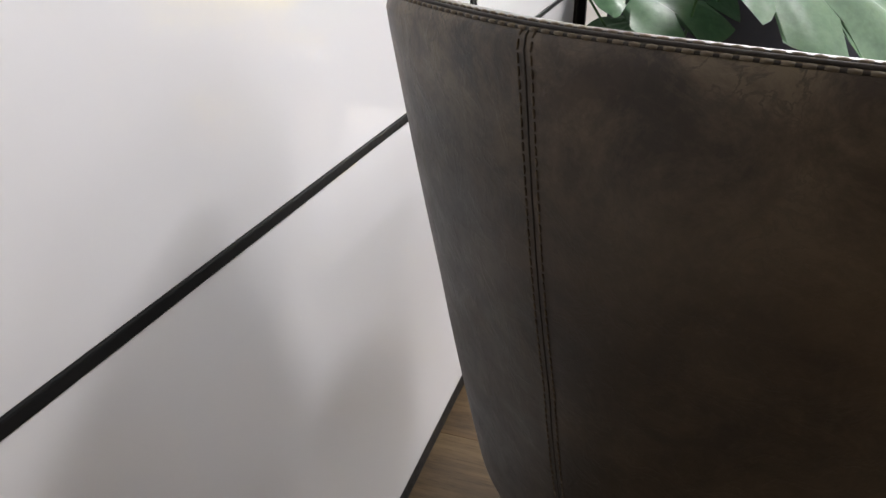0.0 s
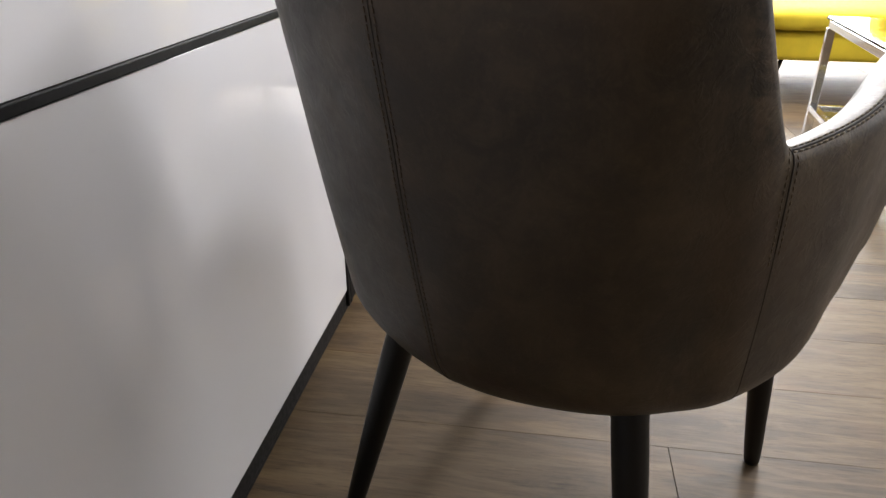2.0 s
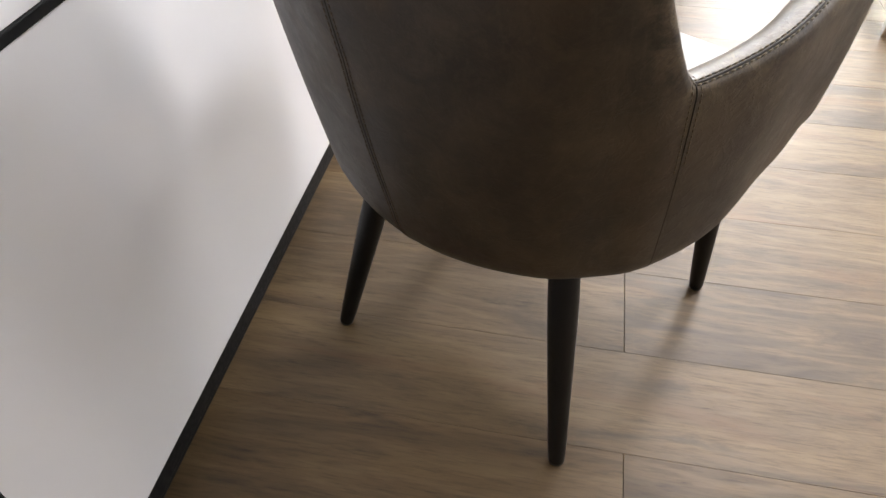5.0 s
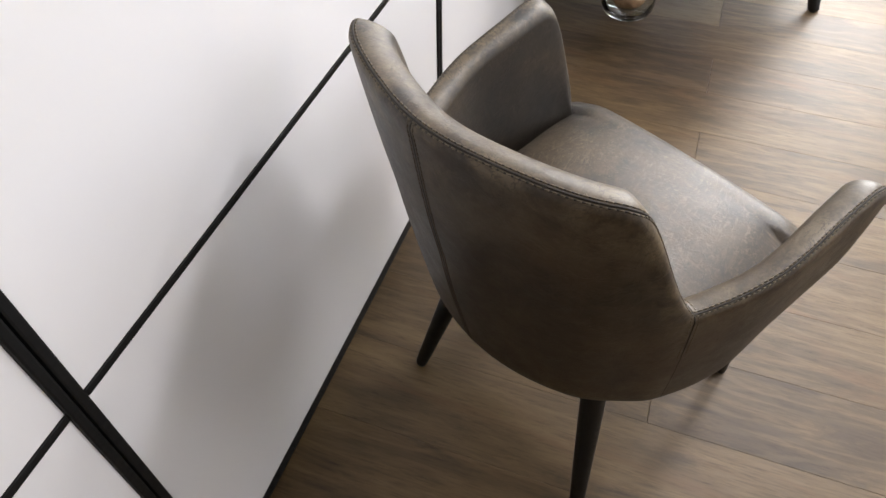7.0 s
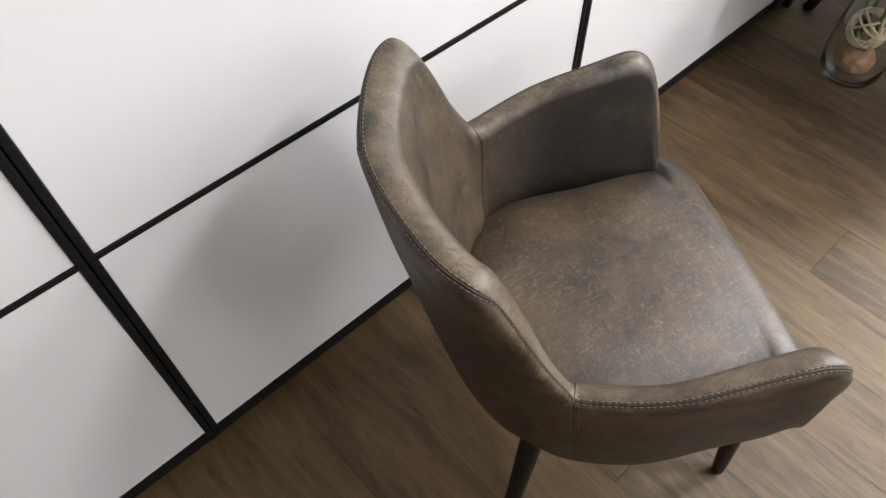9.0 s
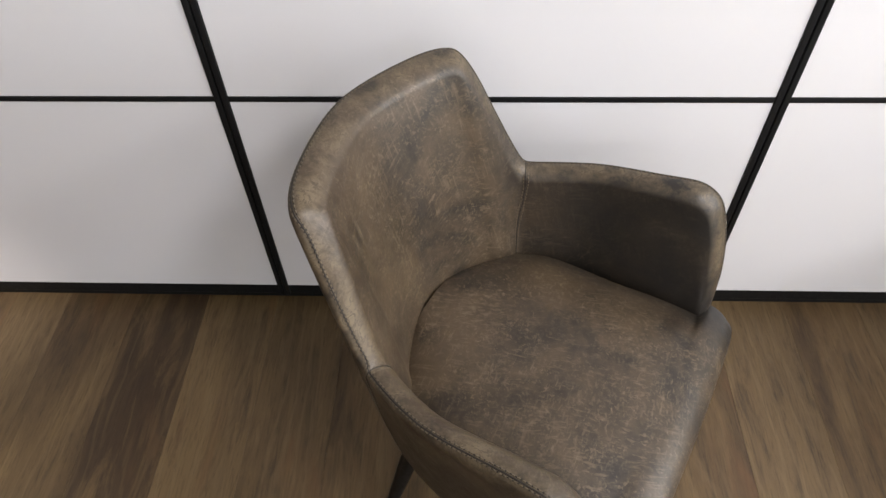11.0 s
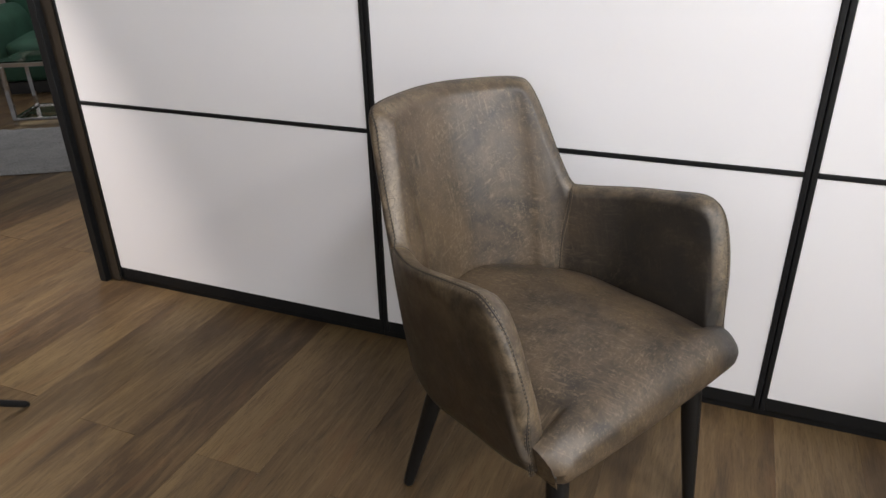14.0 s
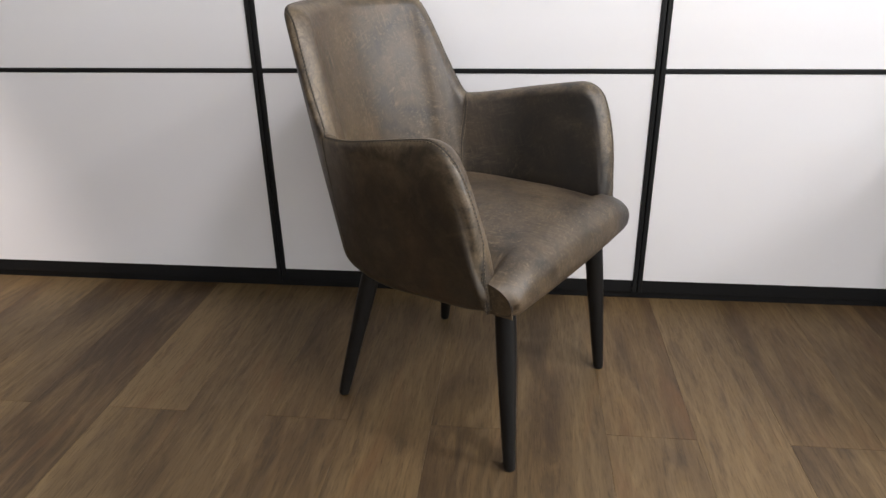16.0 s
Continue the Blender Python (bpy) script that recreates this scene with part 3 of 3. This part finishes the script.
def armchair():
    e = empty("armchair", 0.6275, -0.4519, 0, -28.9)
    # upholstered shell of back and arms
    stops = np.concatenate([np.linspace(0, 2.2, 20, endpoint=False), np.linspace(2.2, 4.3, 42, endpoint=False),
                            np.linspace(4.3, 6.5, 16, endpoint=False), np.linspace(6.5, 7.6, 18, endpoint=False), np.linspace(7.6, 8.0, 12)])
    ss = [-s for s in stops[::-1][:-1]] + list(stops)
    cols = [shell_column(float(s)) for s in ss]
    m = len(cols[0])
    verts = [v for c in cols for v in c]
    faces = [(i * m + k, (i + 1) * m + k, (i + 1) * m + k + 1, i * m + k + 1) for i in range(len(cols) - 1) for k in range(m - 1)]
    for c, order in ((cols[0], range(m)), (cols[-1], range(m - 1, -1, -1))):
        o = len(verts)
        verts += c
        faces.append(tuple(o + k for k in order))
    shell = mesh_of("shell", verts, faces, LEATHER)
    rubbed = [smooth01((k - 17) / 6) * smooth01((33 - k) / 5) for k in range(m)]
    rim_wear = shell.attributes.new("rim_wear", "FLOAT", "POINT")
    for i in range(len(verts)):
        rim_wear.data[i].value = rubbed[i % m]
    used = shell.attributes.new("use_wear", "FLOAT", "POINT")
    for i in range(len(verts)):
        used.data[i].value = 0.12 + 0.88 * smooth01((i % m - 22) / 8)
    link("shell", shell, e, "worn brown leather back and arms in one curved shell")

    # seat cushion
    nv = 44
    path = []
    flat = 61
    for i in range(flat):
        path.append((-0.235 + (0.212 + 0.235) * i / (flat - 1), 0.0))
    for i in range(1, 13):
        w = math.pi / 2 * i / 12
        path.append((0.212 + 0.050 * math.sin(w), -0.036 * (1 - math.cos(w))))
    path += [(0.263, -0.050), (0.262, -0.064), (0.256, -0.075), (0.240, -0.080), (0.10, -0.082), (-0.20, -0.082)]
    verts, faces = [], []
    for i, (u, dz) in enumerate(path):
        for j in range(nv + 1):
            v = -1 + 2 * j / nv
            w = 0.222 + 0.014 * smooth01((u - 0.02) / 0.16) + (0.038 - 0.20 * max(0.0, -dz)) * smooth01((u - 0.194) / 0.012)
            if u < -0.05:
                w *= math.sqrt(max(0.02, 1 - ((-0.05 - u) / 0.2) ** 2.4))
            vv = v * w
            uu = u + 0.006 * (1 - v * v) * smooth01((u - 0.1) / 0.15)
            z = 0.447 + dz
            if i < flat + 12:
                z += 0.038 * (1 - abs(v) ** 2.6) * (1 - max(0.0, (u - 0.02) / 0.26) ** 2)
                z -= 0.016 * smooth01((abs(v) - 0.72) / 0.28) * smooth01((u - 0.05) / 0.2)
            if abs(v) > 0.93 and u > 0.2:
                uu -= 0.012 * ((abs(v) - 0.93) / 0.07) ** 2
            verts.append((uu, vv, z))
    for i in range(len(path) - 1):
        for j in range(nv):
            a = i * (nv + 1) + j
            faces.append((a, a + nv + 1, a + nv + 2, a + 1))
    # side strips, from the edge down to the lower rim
    for col, flip in ((0, False), (nv, True)):
        o = len(verts)
        for i in range(len(path)):
            verts.append(verts[i * (nv + 1) + col])
        for i in range(len(path)):
            x, y, z = verts[o + i]
            verts.append((min(x, 0.256), math.copysign(min(abs(y), 0.258), y), 0.364))
        n = len(path)
        for i in range(n - 4):
            f = (o + i, o + n + i, o + n + i + 1, o + i + 1)
            faces.append(f[::-1] if flip else f)
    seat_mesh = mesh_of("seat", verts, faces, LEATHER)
    used = seat_mesh.attributes.new("use_wear", "FLOAT", "POINT")
    for i in range(len(verts)):
        used.data[i].value = 1.0
    seat = link("seat", seat_mesh, e, "worn brown leather seat cushion")
    for sg in (-1, 1):
        col = 0 if sg < 0 else nv
        fold = [Vector(verts[i * (nv + 1) + col]) + Vector((0.0006, sg * 0.0004, 0)) for i in range(flat + 8, flat + 16)]
        tube_part("corner_pleat", fold, 0.0012, SEAM_DARK, seat, "dark folded corner seam", 6)

    # bottom board under the seat
    bm = bmesh.new()
    bmesh.ops.create_circle(bm, cap_ends=True, segments=40, radius=1)
    for v in bm.verts:
        x, y = v.co.x, v.co.y
        p = 3.2
        k = (abs(x) ** p + abs(y) ** p) ** (-1 / p)
        v.co = Vector((x * k * 0.225 + 0.005, y * k * 0.205, 0.350))
    got = bmesh.ops.extrude_face_region(bm, geom=bm.faces[:])
    bmesh.ops.translate(bm, verts=[g for g in got["geom"] if isinstance(g, bmesh.types.BMVert)], vec=(0, 0, 0.03))
    bmesh.ops.recalc_face_normals(bm, faces=bm.faces[:])
    part("base_board", bm, DARK_BASE, e, "dark board under the seat")

    # rim seam with two rows of stitches
    fine = np.concatenate([np.linspace(-7.97, -4.3, 90), np.linspace(-4.28, -2.2, 90), np.linspace(-2.18, 2.18, 70), np.linspace(2.2, 4.28, 90), np.linspace(4.3, 7.97, 90)])

    def front_edge(sg, side):
        """The line goes on down the arm's front edge."""
        t = shell_thickness(side)
        return [shell_point(sg * side, z, full_thickness(side) / 2 - t / 2 - 0.0004) for z in np.linspace(0.45, 0.372, 10)]

    def rim_line(angle, lift, side):
        return front_edge(-1, side)[::-1] + [rim_point(float(s), angle, lift) for s in fine] + front_edge(1, side)
    tube_part("rim_seam", rim_line(50, 0.0000, 7.965), 0.0013, SEAM_DARK, e, "dark seam along the rim", 6)
    for ang, side in ((41, 7.935), (59, 7.990)):
        row = rim_line(ang, 0.0, side)
        tube_part("stitch_groove", rim_line(ang, -0.0004, side), 0.0010, SEAM_DARK, e, "dark groove under the stitches", 6)
        v, f = dashes(row, 0.0050, 0.00125, 0.0026)
        link("rim_stitching", mesh_of("rim_stitching", v, f, THREAD), e, "pale double stitching")

    # seam down the middle of the back
    def back_line(side, lift):
        return [p + Vector((-lift, 0, 0)) for p in shell_column(side)[1:25]]
    tube_part("back_seam", back_line(0.14, 0.0), 0.0007, SEAM_DARK, e, "dark seam down the back", 6)
    for sd in (0.085, 0.195):
        v, f = dashes(back_line(sd, 0.0003), 0.0050, 0.0008, 0.0018)
        link("back_stitching", mesh_of("back_stitching", v, f, THREAD_DARK), e, "fine double stitching")

    # short seams where back and arms meet
    for sg in (-1, 1):
        def seam_line(off):
            return [shell_column(sg * (4.02 + off - 0.75 * max(0, k - 33) / 7))[k] for k in range(1, 40)]
        mid = seam_line(0.0)
        tube_part("arm_seam", mid, [0.0004] * 17 + [0.0009] * 22, SEAM_DARK, e, "", 6)
        for off in (-0.055, 0.055):
            v, f = dashes(seam_line(off)[16:], 0.0044, 0.0009, 0.0024)
            link("arm_stitching", mesh_of("arm_stitching", v, f, THREAD), e)

    # tapered legs
    for (fu, fv), (tu, tv) in (((0.233, 0.217), (0.197, 0.196)), ((0.236, -0.228), (0.197, -0.196)), ((-0.232, 0.211), (-0.151, 0.139)), ((-0.222, -0.222), (-0.151, -0.139))):
        foot, top = Vector((fu, fv, 0.0)), Vector((tu, tv, 0.40))
        pts = [foot, foot.lerp(top, 0.006), foot.lerp(top, 0.02)] + [foot.lerp(top, k / 10) for k in range(1, 11)]
        rad = [0.0085, 0.0112, 0.0122] + [0.0125 + 0.0078 * min(1, k / 6.5) for k in range(1, 11)]
        tube_part("leg", pts, rad, BLACK_LEG, e, "", 20)
    return tagged(e, "worn brown leather armchair with stitched rim and black tapered legs", "chair")


armchair()


# ---- things beyond the armchair --------------------------------------------
def monstera_leaf(size, bend, cuts):
    """Vertices and faces of one split leaf, stem end at the origin, pointing along x."""
    rings, n = 7, 144
    verts, faces = [(0.12 * size, 0, 0)], []
    for r in range(1, rings + 1):
        for k in range(n):
            w = 2 * math.pi * k / n
            heart = 0.52 * (1 + 0.22 * math.cos(w) - 0.10 * math.cos(2 * w)) * (1 - 0.42 * math.exp(-((abs(w - math.pi)) / 0.22) ** 2))
            side = abs(math.sin(w)) ** 0.6
            notch = max(0.0, math.cos(cuts * w + 0.6 * math.sin(w))) ** 14 * side * 0.48
            rr = heart * (1 - notch * smooth01((r / rings - 0.25) / 0.5)) * r / rings
            x = 0.40 * size + rr * math.cos(w) * size * 1.05 - 0.28 * size * (1 - r / rings)
            y = rr * math.sin(w) * size * 0.98
            d = math.hypot(x, y) / size
            z = bend * size * (-d * d) + 0.10 * size * abs(y / size) ** 1.2 + 0.012 * size * math.cos(9 * w) * (r / rings)
            verts.append((x, y, z))
    for k in range(n):
        faces.append((0, 1 + k, 1 + (k + 1) % n))
    for r in range(rings - 1):
        for k in range(n):
            a, b2 = 1 + r * n + k, 1 + r * n + (k + 1) % n
            faces.append((a, a + n, b2 + n, b2))
    return verts, faces


def plant_vase():
    cx, cy = 2.065, -0.325
    e = tagged(empty("glass_vase", cx, cy, 0), "clear round glass vase standing on the wooden floor", "vase")
    prof = [(0.0, 0.002), (0.085, 0.002), (0.100, 0.008), (0.112, 0.03), (0.118, 0.08), (0.116, 0.16), (0.105, 0.24), (0.092, 0.30), (0.090, 0.33),
            (0.086, 0.33), (0.088, 0.30), (0.101, 0.24), (0.111, 0.16), (0.113, 0.08), (0.106, 0.034), (0.090, 0.018), (0.0, 0.014)]
    n = 40
    verts, faces = [], []
    for r, z in prof:
        r *= 0.80
        for k in range(n):
            w = 2 * math.pi * k / n
            verts.append((max(r, 0.0005) * math.cos(w), max(r, 0.0005) * math.sin(w), z))
    for i in range(len(prof) - 1):
        for k in range(n):
            l = (k + 1) % n
            faces.append((i * n + k, i * n + l, (i + 1) * n + l, (i + 1) * n + k))
    jar = link("jar", mesh_of("jar", verts, faces, CLEAR_GLASS), e, "clear glass jar")
    jar.visible_shadow = False
    # cork piece inside, with an uneven surface
    bm = bmesh.new()
    bmesh.ops.create_icosphere(bm, subdivisions=4, radius=1)
    for v in bm.verts:
        d = 1 + 0.12 * noise.noise(v.co * 3) + 0.05 * noise.noise(v.co * 9)
        v.co = Vector((v.co.x * 0.055 * d, v.co.y * 0.055 * d, v.co.z * 0.048 * d + 0.066))
    tagged(part("cork_ball", bm, CORK, None, smooth=True), "rough brown cork ball in the glass vase", "decoration").matrix_world = pose(cx - 0.01, cy, 0)
    # ball of wound rattan strands
    verts, faces = [], []
    rng = random.Random(5)
    for i in range(16):
        ax = Vector((rng.uniform(-1, 1), rng.uniform(-1, 1), rng.uniform(-1, 1))).normalized()
        a = ax.orthogonal().normalized()
        b2 = ax.cross(a)
        rad = 0.056 * rng.uniform(0.93, 1.02)
        off = ax * rng.uniform(-0.022, 0.022)
        rr = math.sqrt(max(1e-5, rad ** 2 - off.length ** 2))
        v, f = tube([off + (a * math.cos(w) + b2 * math.sin(w)) * rr for w in [2 * math.pi * k / 28 for k in range(28)]], 0.0036, 5, True)
        o = len(verts)
        verts += v
        faces += [tuple(q + o for q in p) for p in f]
    tagged(link("rattan_ball", mesh_of("rattan_ball", verts, faces, RATTAN)), "wound bleached rattan ball in the glass vase", "decoration").matrix_world = pose(cx - 0.015, cy + 0.005, 0.172)

    plant = tagged(empty("monstera_plant", cx, cy, 0.02), "green monstera branches with large split leaves in the glass vase", "plant")
    # stem end (x, y, z), yaw, pitch, roll, size
    leaves = [((-0.10, 0.30, 0.70), -68, -8, 30, 0.46), ((-0.16, -0.02, 0.82), -80, 2, 38, 0.56), ((-0.05, 0.10, 0.60), 150, 18, 0, 0.32),
              ((0.06, 0.14, 1.02), 95, 20, 10, 0.40), ((0.08, -0.18, 0.98), -40, 22, -10, 0.38)]
    for i, (tip, yaw, pitch, roll, size) in enumerate(leaves):
        stalk = spline([(0.02 * math.cos(i * 2), 0.02 * math.sin(i * 2), 0.0), (0.05 * math.cos(i * 1.7), 0.05 * math.sin(i * 1.7), 0.31), (tip[0] * 0.6, tip[1] * 0.6, tip[2] * 0.75), tip], 18)
        tube_part("stalk", stalk, [0.006 - 0.003 * k / 17 for k in range(18)], STEM, plant, "", 8)
        v, f = monstera_leaf(size, 0.32, 9 + i % 3)
        leaf = link("leaf", mesh_of("leaf", v, f, LEAF), plant)
        leaf.matrix_local = pose(*tip, roll, pitch, yaw)
        vein = [((0.02 + 0.90 * k / 10) * size, 0.0, -0.32 * size * (0.02 + 0.90 * k / 10) ** 2 - 0.001) for k in range(11)]
        tube_part("midrib", vein, [0.003 - 0.0024 * k / 10 for k in range(11)], STEM, leaf, "", 6)


plant_vase()


def slate_armchair():
    e = tagged(empty("slate_armchair", 2.62, -0.50, 0), "slate blue upholstered armchair with black tapered legs on the wooden floor", "armchair")
    cushion_part("base", (-0.36, 0.36, -0.42, 0.42, 0.20, 0.36), SLATE, e, "", 0.01, 0.04)
    cushion_part("seat", (-0.24, 0.36, -0.30, 0.30, 0.355, 0.47), SLATE, e, "", 0.02, 0.04)
    cushion_part("backrest", (-0.38, -0.20, -0.40, 0.40, 0.30, 0.86), SLATE, e, "", 0.015, 0.05)
    for sg in (-1, 1):
        cushion_part("arm", (-0.30, 0.36, sg * 0.36 - 0.065, sg * 0.36 + 0.065, 0.30, 0.62), SLATE, e, "", 0.01, 0.045)
    for sx in (-1, 1):
        for sy in (-1, 1):
            tube_part("leg", [(sx * 0.345, sy * 0.44, 0.0), (sx * 0.340, sy * 0.43, 0.01), (sx * 0.31, sy * 0.38, 0.22)], [0.016, 0.019, 0.030], BLACK_LEG, e, "", 14)


slate_armchair()


def frame_table(name, x0, x1, y0, y1, h, bar, glass_mat, label, shelf=None, turn=0):
    """A square-tube frame table with a glass top and an open floor frame."""
    cx, cy = (x0 + x1) / 2, (y0 + y1) / 2
    e = tagged(empty(name, cx, cy, 0, turn), label, "side table")
    a, b2 = (x1 - x0) / 2, (y1 - y0) / 2
    for sx in (-1, 1):
        for sy in (-1, 1):
            px, py = sx * (a - bar / 2), sy * (b2 - bar / 2)
            box_part("leg", (px - bar / 2, px + bar / 2, py - bar / 2, py + bar / 2, 0.0, h - bar), CHROME, e, "", 0.002)
    levels = [(h - bar, h)] + ([(shelf, shelf + bar * 0.8)] if shelf is not None else [])
    for z0, z1 in levels:
        for sy in (-1, 1):
            py = sy * (b2 - bar / 2)
            box_part("rail", (-a + bar, a - bar, py - bar / 2, py + bar / 2, z0, z1), CHROME, e, "", 0.002)
        for sx in (-1, 1):
            px = sx * (a - bar / 2)
            box_part("rail", (px - bar / 2, px + bar / 2, -b2 + bar, b2 - bar, z0, z1), CHROME, e, "", 0.002)
        pane = box_part("glass_top" if z1 == h else "glass_shelf", (-a - 0.004, a + 0.004, -b2 - 0.004, b2 + 0.004, z1 + 0.001, z1 + 0.011) if z1 == h else (-a + bar * 1.05, a - bar * 1.05, -b2 + bar * 1.05, b2 - bar * 1.05, z0 + 0.004, z0 + 0.012), glass_mat, e, "", 0.002)
        pane.visible_shadow = False
    return e


frame_table("frame_table", 1.75, 2.65, -2.045, -1.375, 0.44, 0.028, TABLE_GLASS, "chrome square-tube coffee table with a glass top beside the yellow sofa", 0.10, -5.3)


def yellow_sofa():
    e = tagged(empty("yellow_sofa", 3.70, -2.30, 0), "yellow cloth sofa with an open chaise end on thin black legs", "sofa")
    cushion_part("base", (-0.42, 0.42, -0.95, 0.95, 0.17, 0.31), YELLOW, e, "", 0.005, 0.03)
    for y in (-0.44, 0.47):
        cushion_part("seat_cushion", (-0.45, 0.40 if y > 0 else 0.26, y - 0.425, y + 0.455, 0.305, 0.405), YELLOW, e, "", 0.008, 0.04)
    for y0, y1 in ((-0.86, -0.35), (-0.34, 0.17)):
        cushion_part("back_cushion", (0.14, 0.40, y0, y1, 0.37, 0.74), YELLOW, e, "", 0.03, 0.06)
    cushion_part("arm", (-0.42, 0.42, -1.02, -0.88, 0.19, 0.58), YELLOW, e, "", 0.01, 0.05)
    for sx in (-1, 1):
        for sy in (-1, 1):
            tube_part("leg", [(sx * 0.38, sy * 0.86, 0.0), (sx * 0.33, sy * 0.80, 0.19)], [0.009, 0.011], BLACK_ALU, e, "", 10)


yellow_sofa()


# ---- the corner behind the wardrobe's end ----------------------------------
def rug():
    x0, x1, y0, y1 = -1.5, 1.0, -0.45, 0.45
    nx, ny = 125, 46
    verts, faces = [], []
    for i in range(nx + 1):
        for j in range(ny + 1):
            x, y = x0 + (x1 - x0) * i / nx, y0 + (y1 - y0) * j / ny
            edge = min(i, nx - i, j, ny - j)
            z = 0.004 if edge == 0 else 0.020 + 0.008 * noise.noise(Vector((x * 23, y * 23, 0))) + 0.004 * noise.noise(Vector((x * 70, y * 70, 3)))
            wob = 0.012 * noise.noise(Vector((x * 9, y * 9, 7))) if edge == 0 else 0
            verts.append((x + wob, y + wob, z))
    for i in range(nx):
        for j in range(ny):
            a = i * (ny + 1) + j
            faces.append((a, a + ny + 1, a + ny + 2, a + 1))
    ob = link("rug", mesh_of("rug", verts, faces, RUG))
    ob.matrix_world = pose(-2.88, 1.02, 0, 0, 0, 30)
    tagged(ob, "grey long-pile wool rug on the wooden floor", "rug")


rug()
frame_table("glass_side_table", -3.52, -2.92, 1.533, 1.933, 0.40, 0.026, TABLE_GLASS, "chrome-framed side table with a glass top behind the grey rug", 0.03, 30)


def green_armchair():
    e = tagged(empty("green_armchair", -4.12, 2.62, 0, 36), "dark green velvet armchair on a dark plinth base", "armchair")
    box_part("plinth_base", (-0.42, 0.42, -0.40, 0.40, 0.0, 0.09), DARK_BASE, e, "dark plinth")
    cushion_part("base", (-0.46, 0.46, -0.44, 0.44, 0.09, 0.25), GREEN_VELVET, e, "", 0.01, 0.045)
    cushion_part("seat", (-0.34, 0.34, -0.50, 0.26, 0.24, 0.40), GREEN_VELVET, e, "", 0.03, 0.06)
    cushion_part("backrest", (-0.46, 0.46, 0.22, 0.46, 0.22, 0.84), GREEN_VELVET, e, "", 0.03, 0.09)
    for sg in (-1, 1):
        cushion_part("arm", (sg * 0.42 - 0.10, sg * 0.42 + 0.10, -0.46, 0.40, 0.2, 0.60), GREEN_VELVET, e, "", 0.02, 0.085)


green_armchair()


def splayed_chair():
    e = tagged(empty("splayed_leg_chair", -0.886, -1.21, 0, 78.4), "dark chair on a hub with thin black splayed legs", "chair")
    cushion_part("seat", (-0.22, 0.22, -0.22, 0.22, 0.43, 0.50), DARK_BASE, e, "", 0.01, 0.03)
    cushion_part("backrest", (-0.26, -0.20, -0.22, 0.22, 0.50, 0.84), DARK_BASE, e, "", 0.01, 0.025)
    tube_part("hub", [(0, 0, 0.385), (0, 0, 0.43)], 0.05, BLACK_ALU, e, "", 20)
    for k in range(4):
        w = math.pi / 2 * k
        c, d = math.cos(w), math.sin(w)
        tube_part("leg", [(0.574 * c, 0.574 * d, 0.004), (0.566 * c, 0.566 * d, 0.011), (0.03 * c, 0.03 * d, 0.40)], [0.006, 0.0095, 0.0105], BLACK_ALU, e, "", 12)


splayed_chair()


# ---- floor -----------------------------------------------------------------
PW, PL, PX, PY = 0.1905, 1.50, 0.929, -0.637
floor = tagged(box_part("floor", (X0 - 0.2, X1 + 0.2, Y0 - 0.2, Y1 + 0.2, -0.10, -0.004), plain("plank_underlay", (0.16, 0.12, 0.08), 0.8, 0, 0.2, 9.0), bevel=0),
               "brown oak plank floor with staggered joints", "floor", kind="structure")


def plank_mesh(x0, x1, y0, y1, c=0.0004):
    v = [(x0, y0, -0.004), (x1, y0, -0.004), (x1, y1, -0.004), (x0, y1, -0.004),
         (x0, y0, -c), (x1, y0, -c), (x1, y1, -c), (x0, y1, -c),
         (x0 + c, y0 + c, 0), (x1 - c, y0 + c, 0), (x1 - c, y1 - c, 0), (x0 + c, y1 - c, 0)]
    f = [(0, 1, 5, 4), (1, 2, 6, 5), (2, 3, 7, 6), (3, 0, 4, 7), (4, 5, 9, 8), (5, 6, 10, 9), (6, 7, 11, 10), (7, 4, 8, 11), (8, 9, 10, 11)]
    return v, f


v0, f0 = plank_mesh(-PW / 2 + 0.0001, PW / 2 - 0.0001, -PL / 2 + 0.0005, PL / 2 - 0.0005)
PLANK = mesh_of("plank", v0, f0, FLOOR_NEAR, False)
far_v, far_f = [], []
k0, k1 = int((X0 - PX) / PW) - 1, int((X1 - PX) / PW) + 1
for k in range(k0, k1 + 1):
    xa = PX + k * PW
    base = PY + (0.0 if k % 2 == 0 else PL / 2) + (0.028 if k < -8 else 0.0)
    for j in range(-5, 5):
        ya = base + j * PL
        if ya > Y1 or ya + PL < Y0:
            continue
        if -3.6 < xa < 3.0 and -2.9 < ya < 1.0:
            p = link("plank", PLANK, floor)
            p.location = (xa + PW / 2, ya + PL / 2, 0)
        else:
            v, f = plank_mesh(xa + 0.0005, xa + PW - 0.0005, max(ya, Y0) + 0.0005, min(ya + PL, Y1) - 0.0005)
            o = len(far_v)
            far_v += v
            far_f += [tuple(i + o for i in q) for q in f]
tagged(link("far_planks", mesh_of("far_planks", far_v, far_f, FLOOR_FAR, False), floor), "brown oak planks further off", kind="stuff")
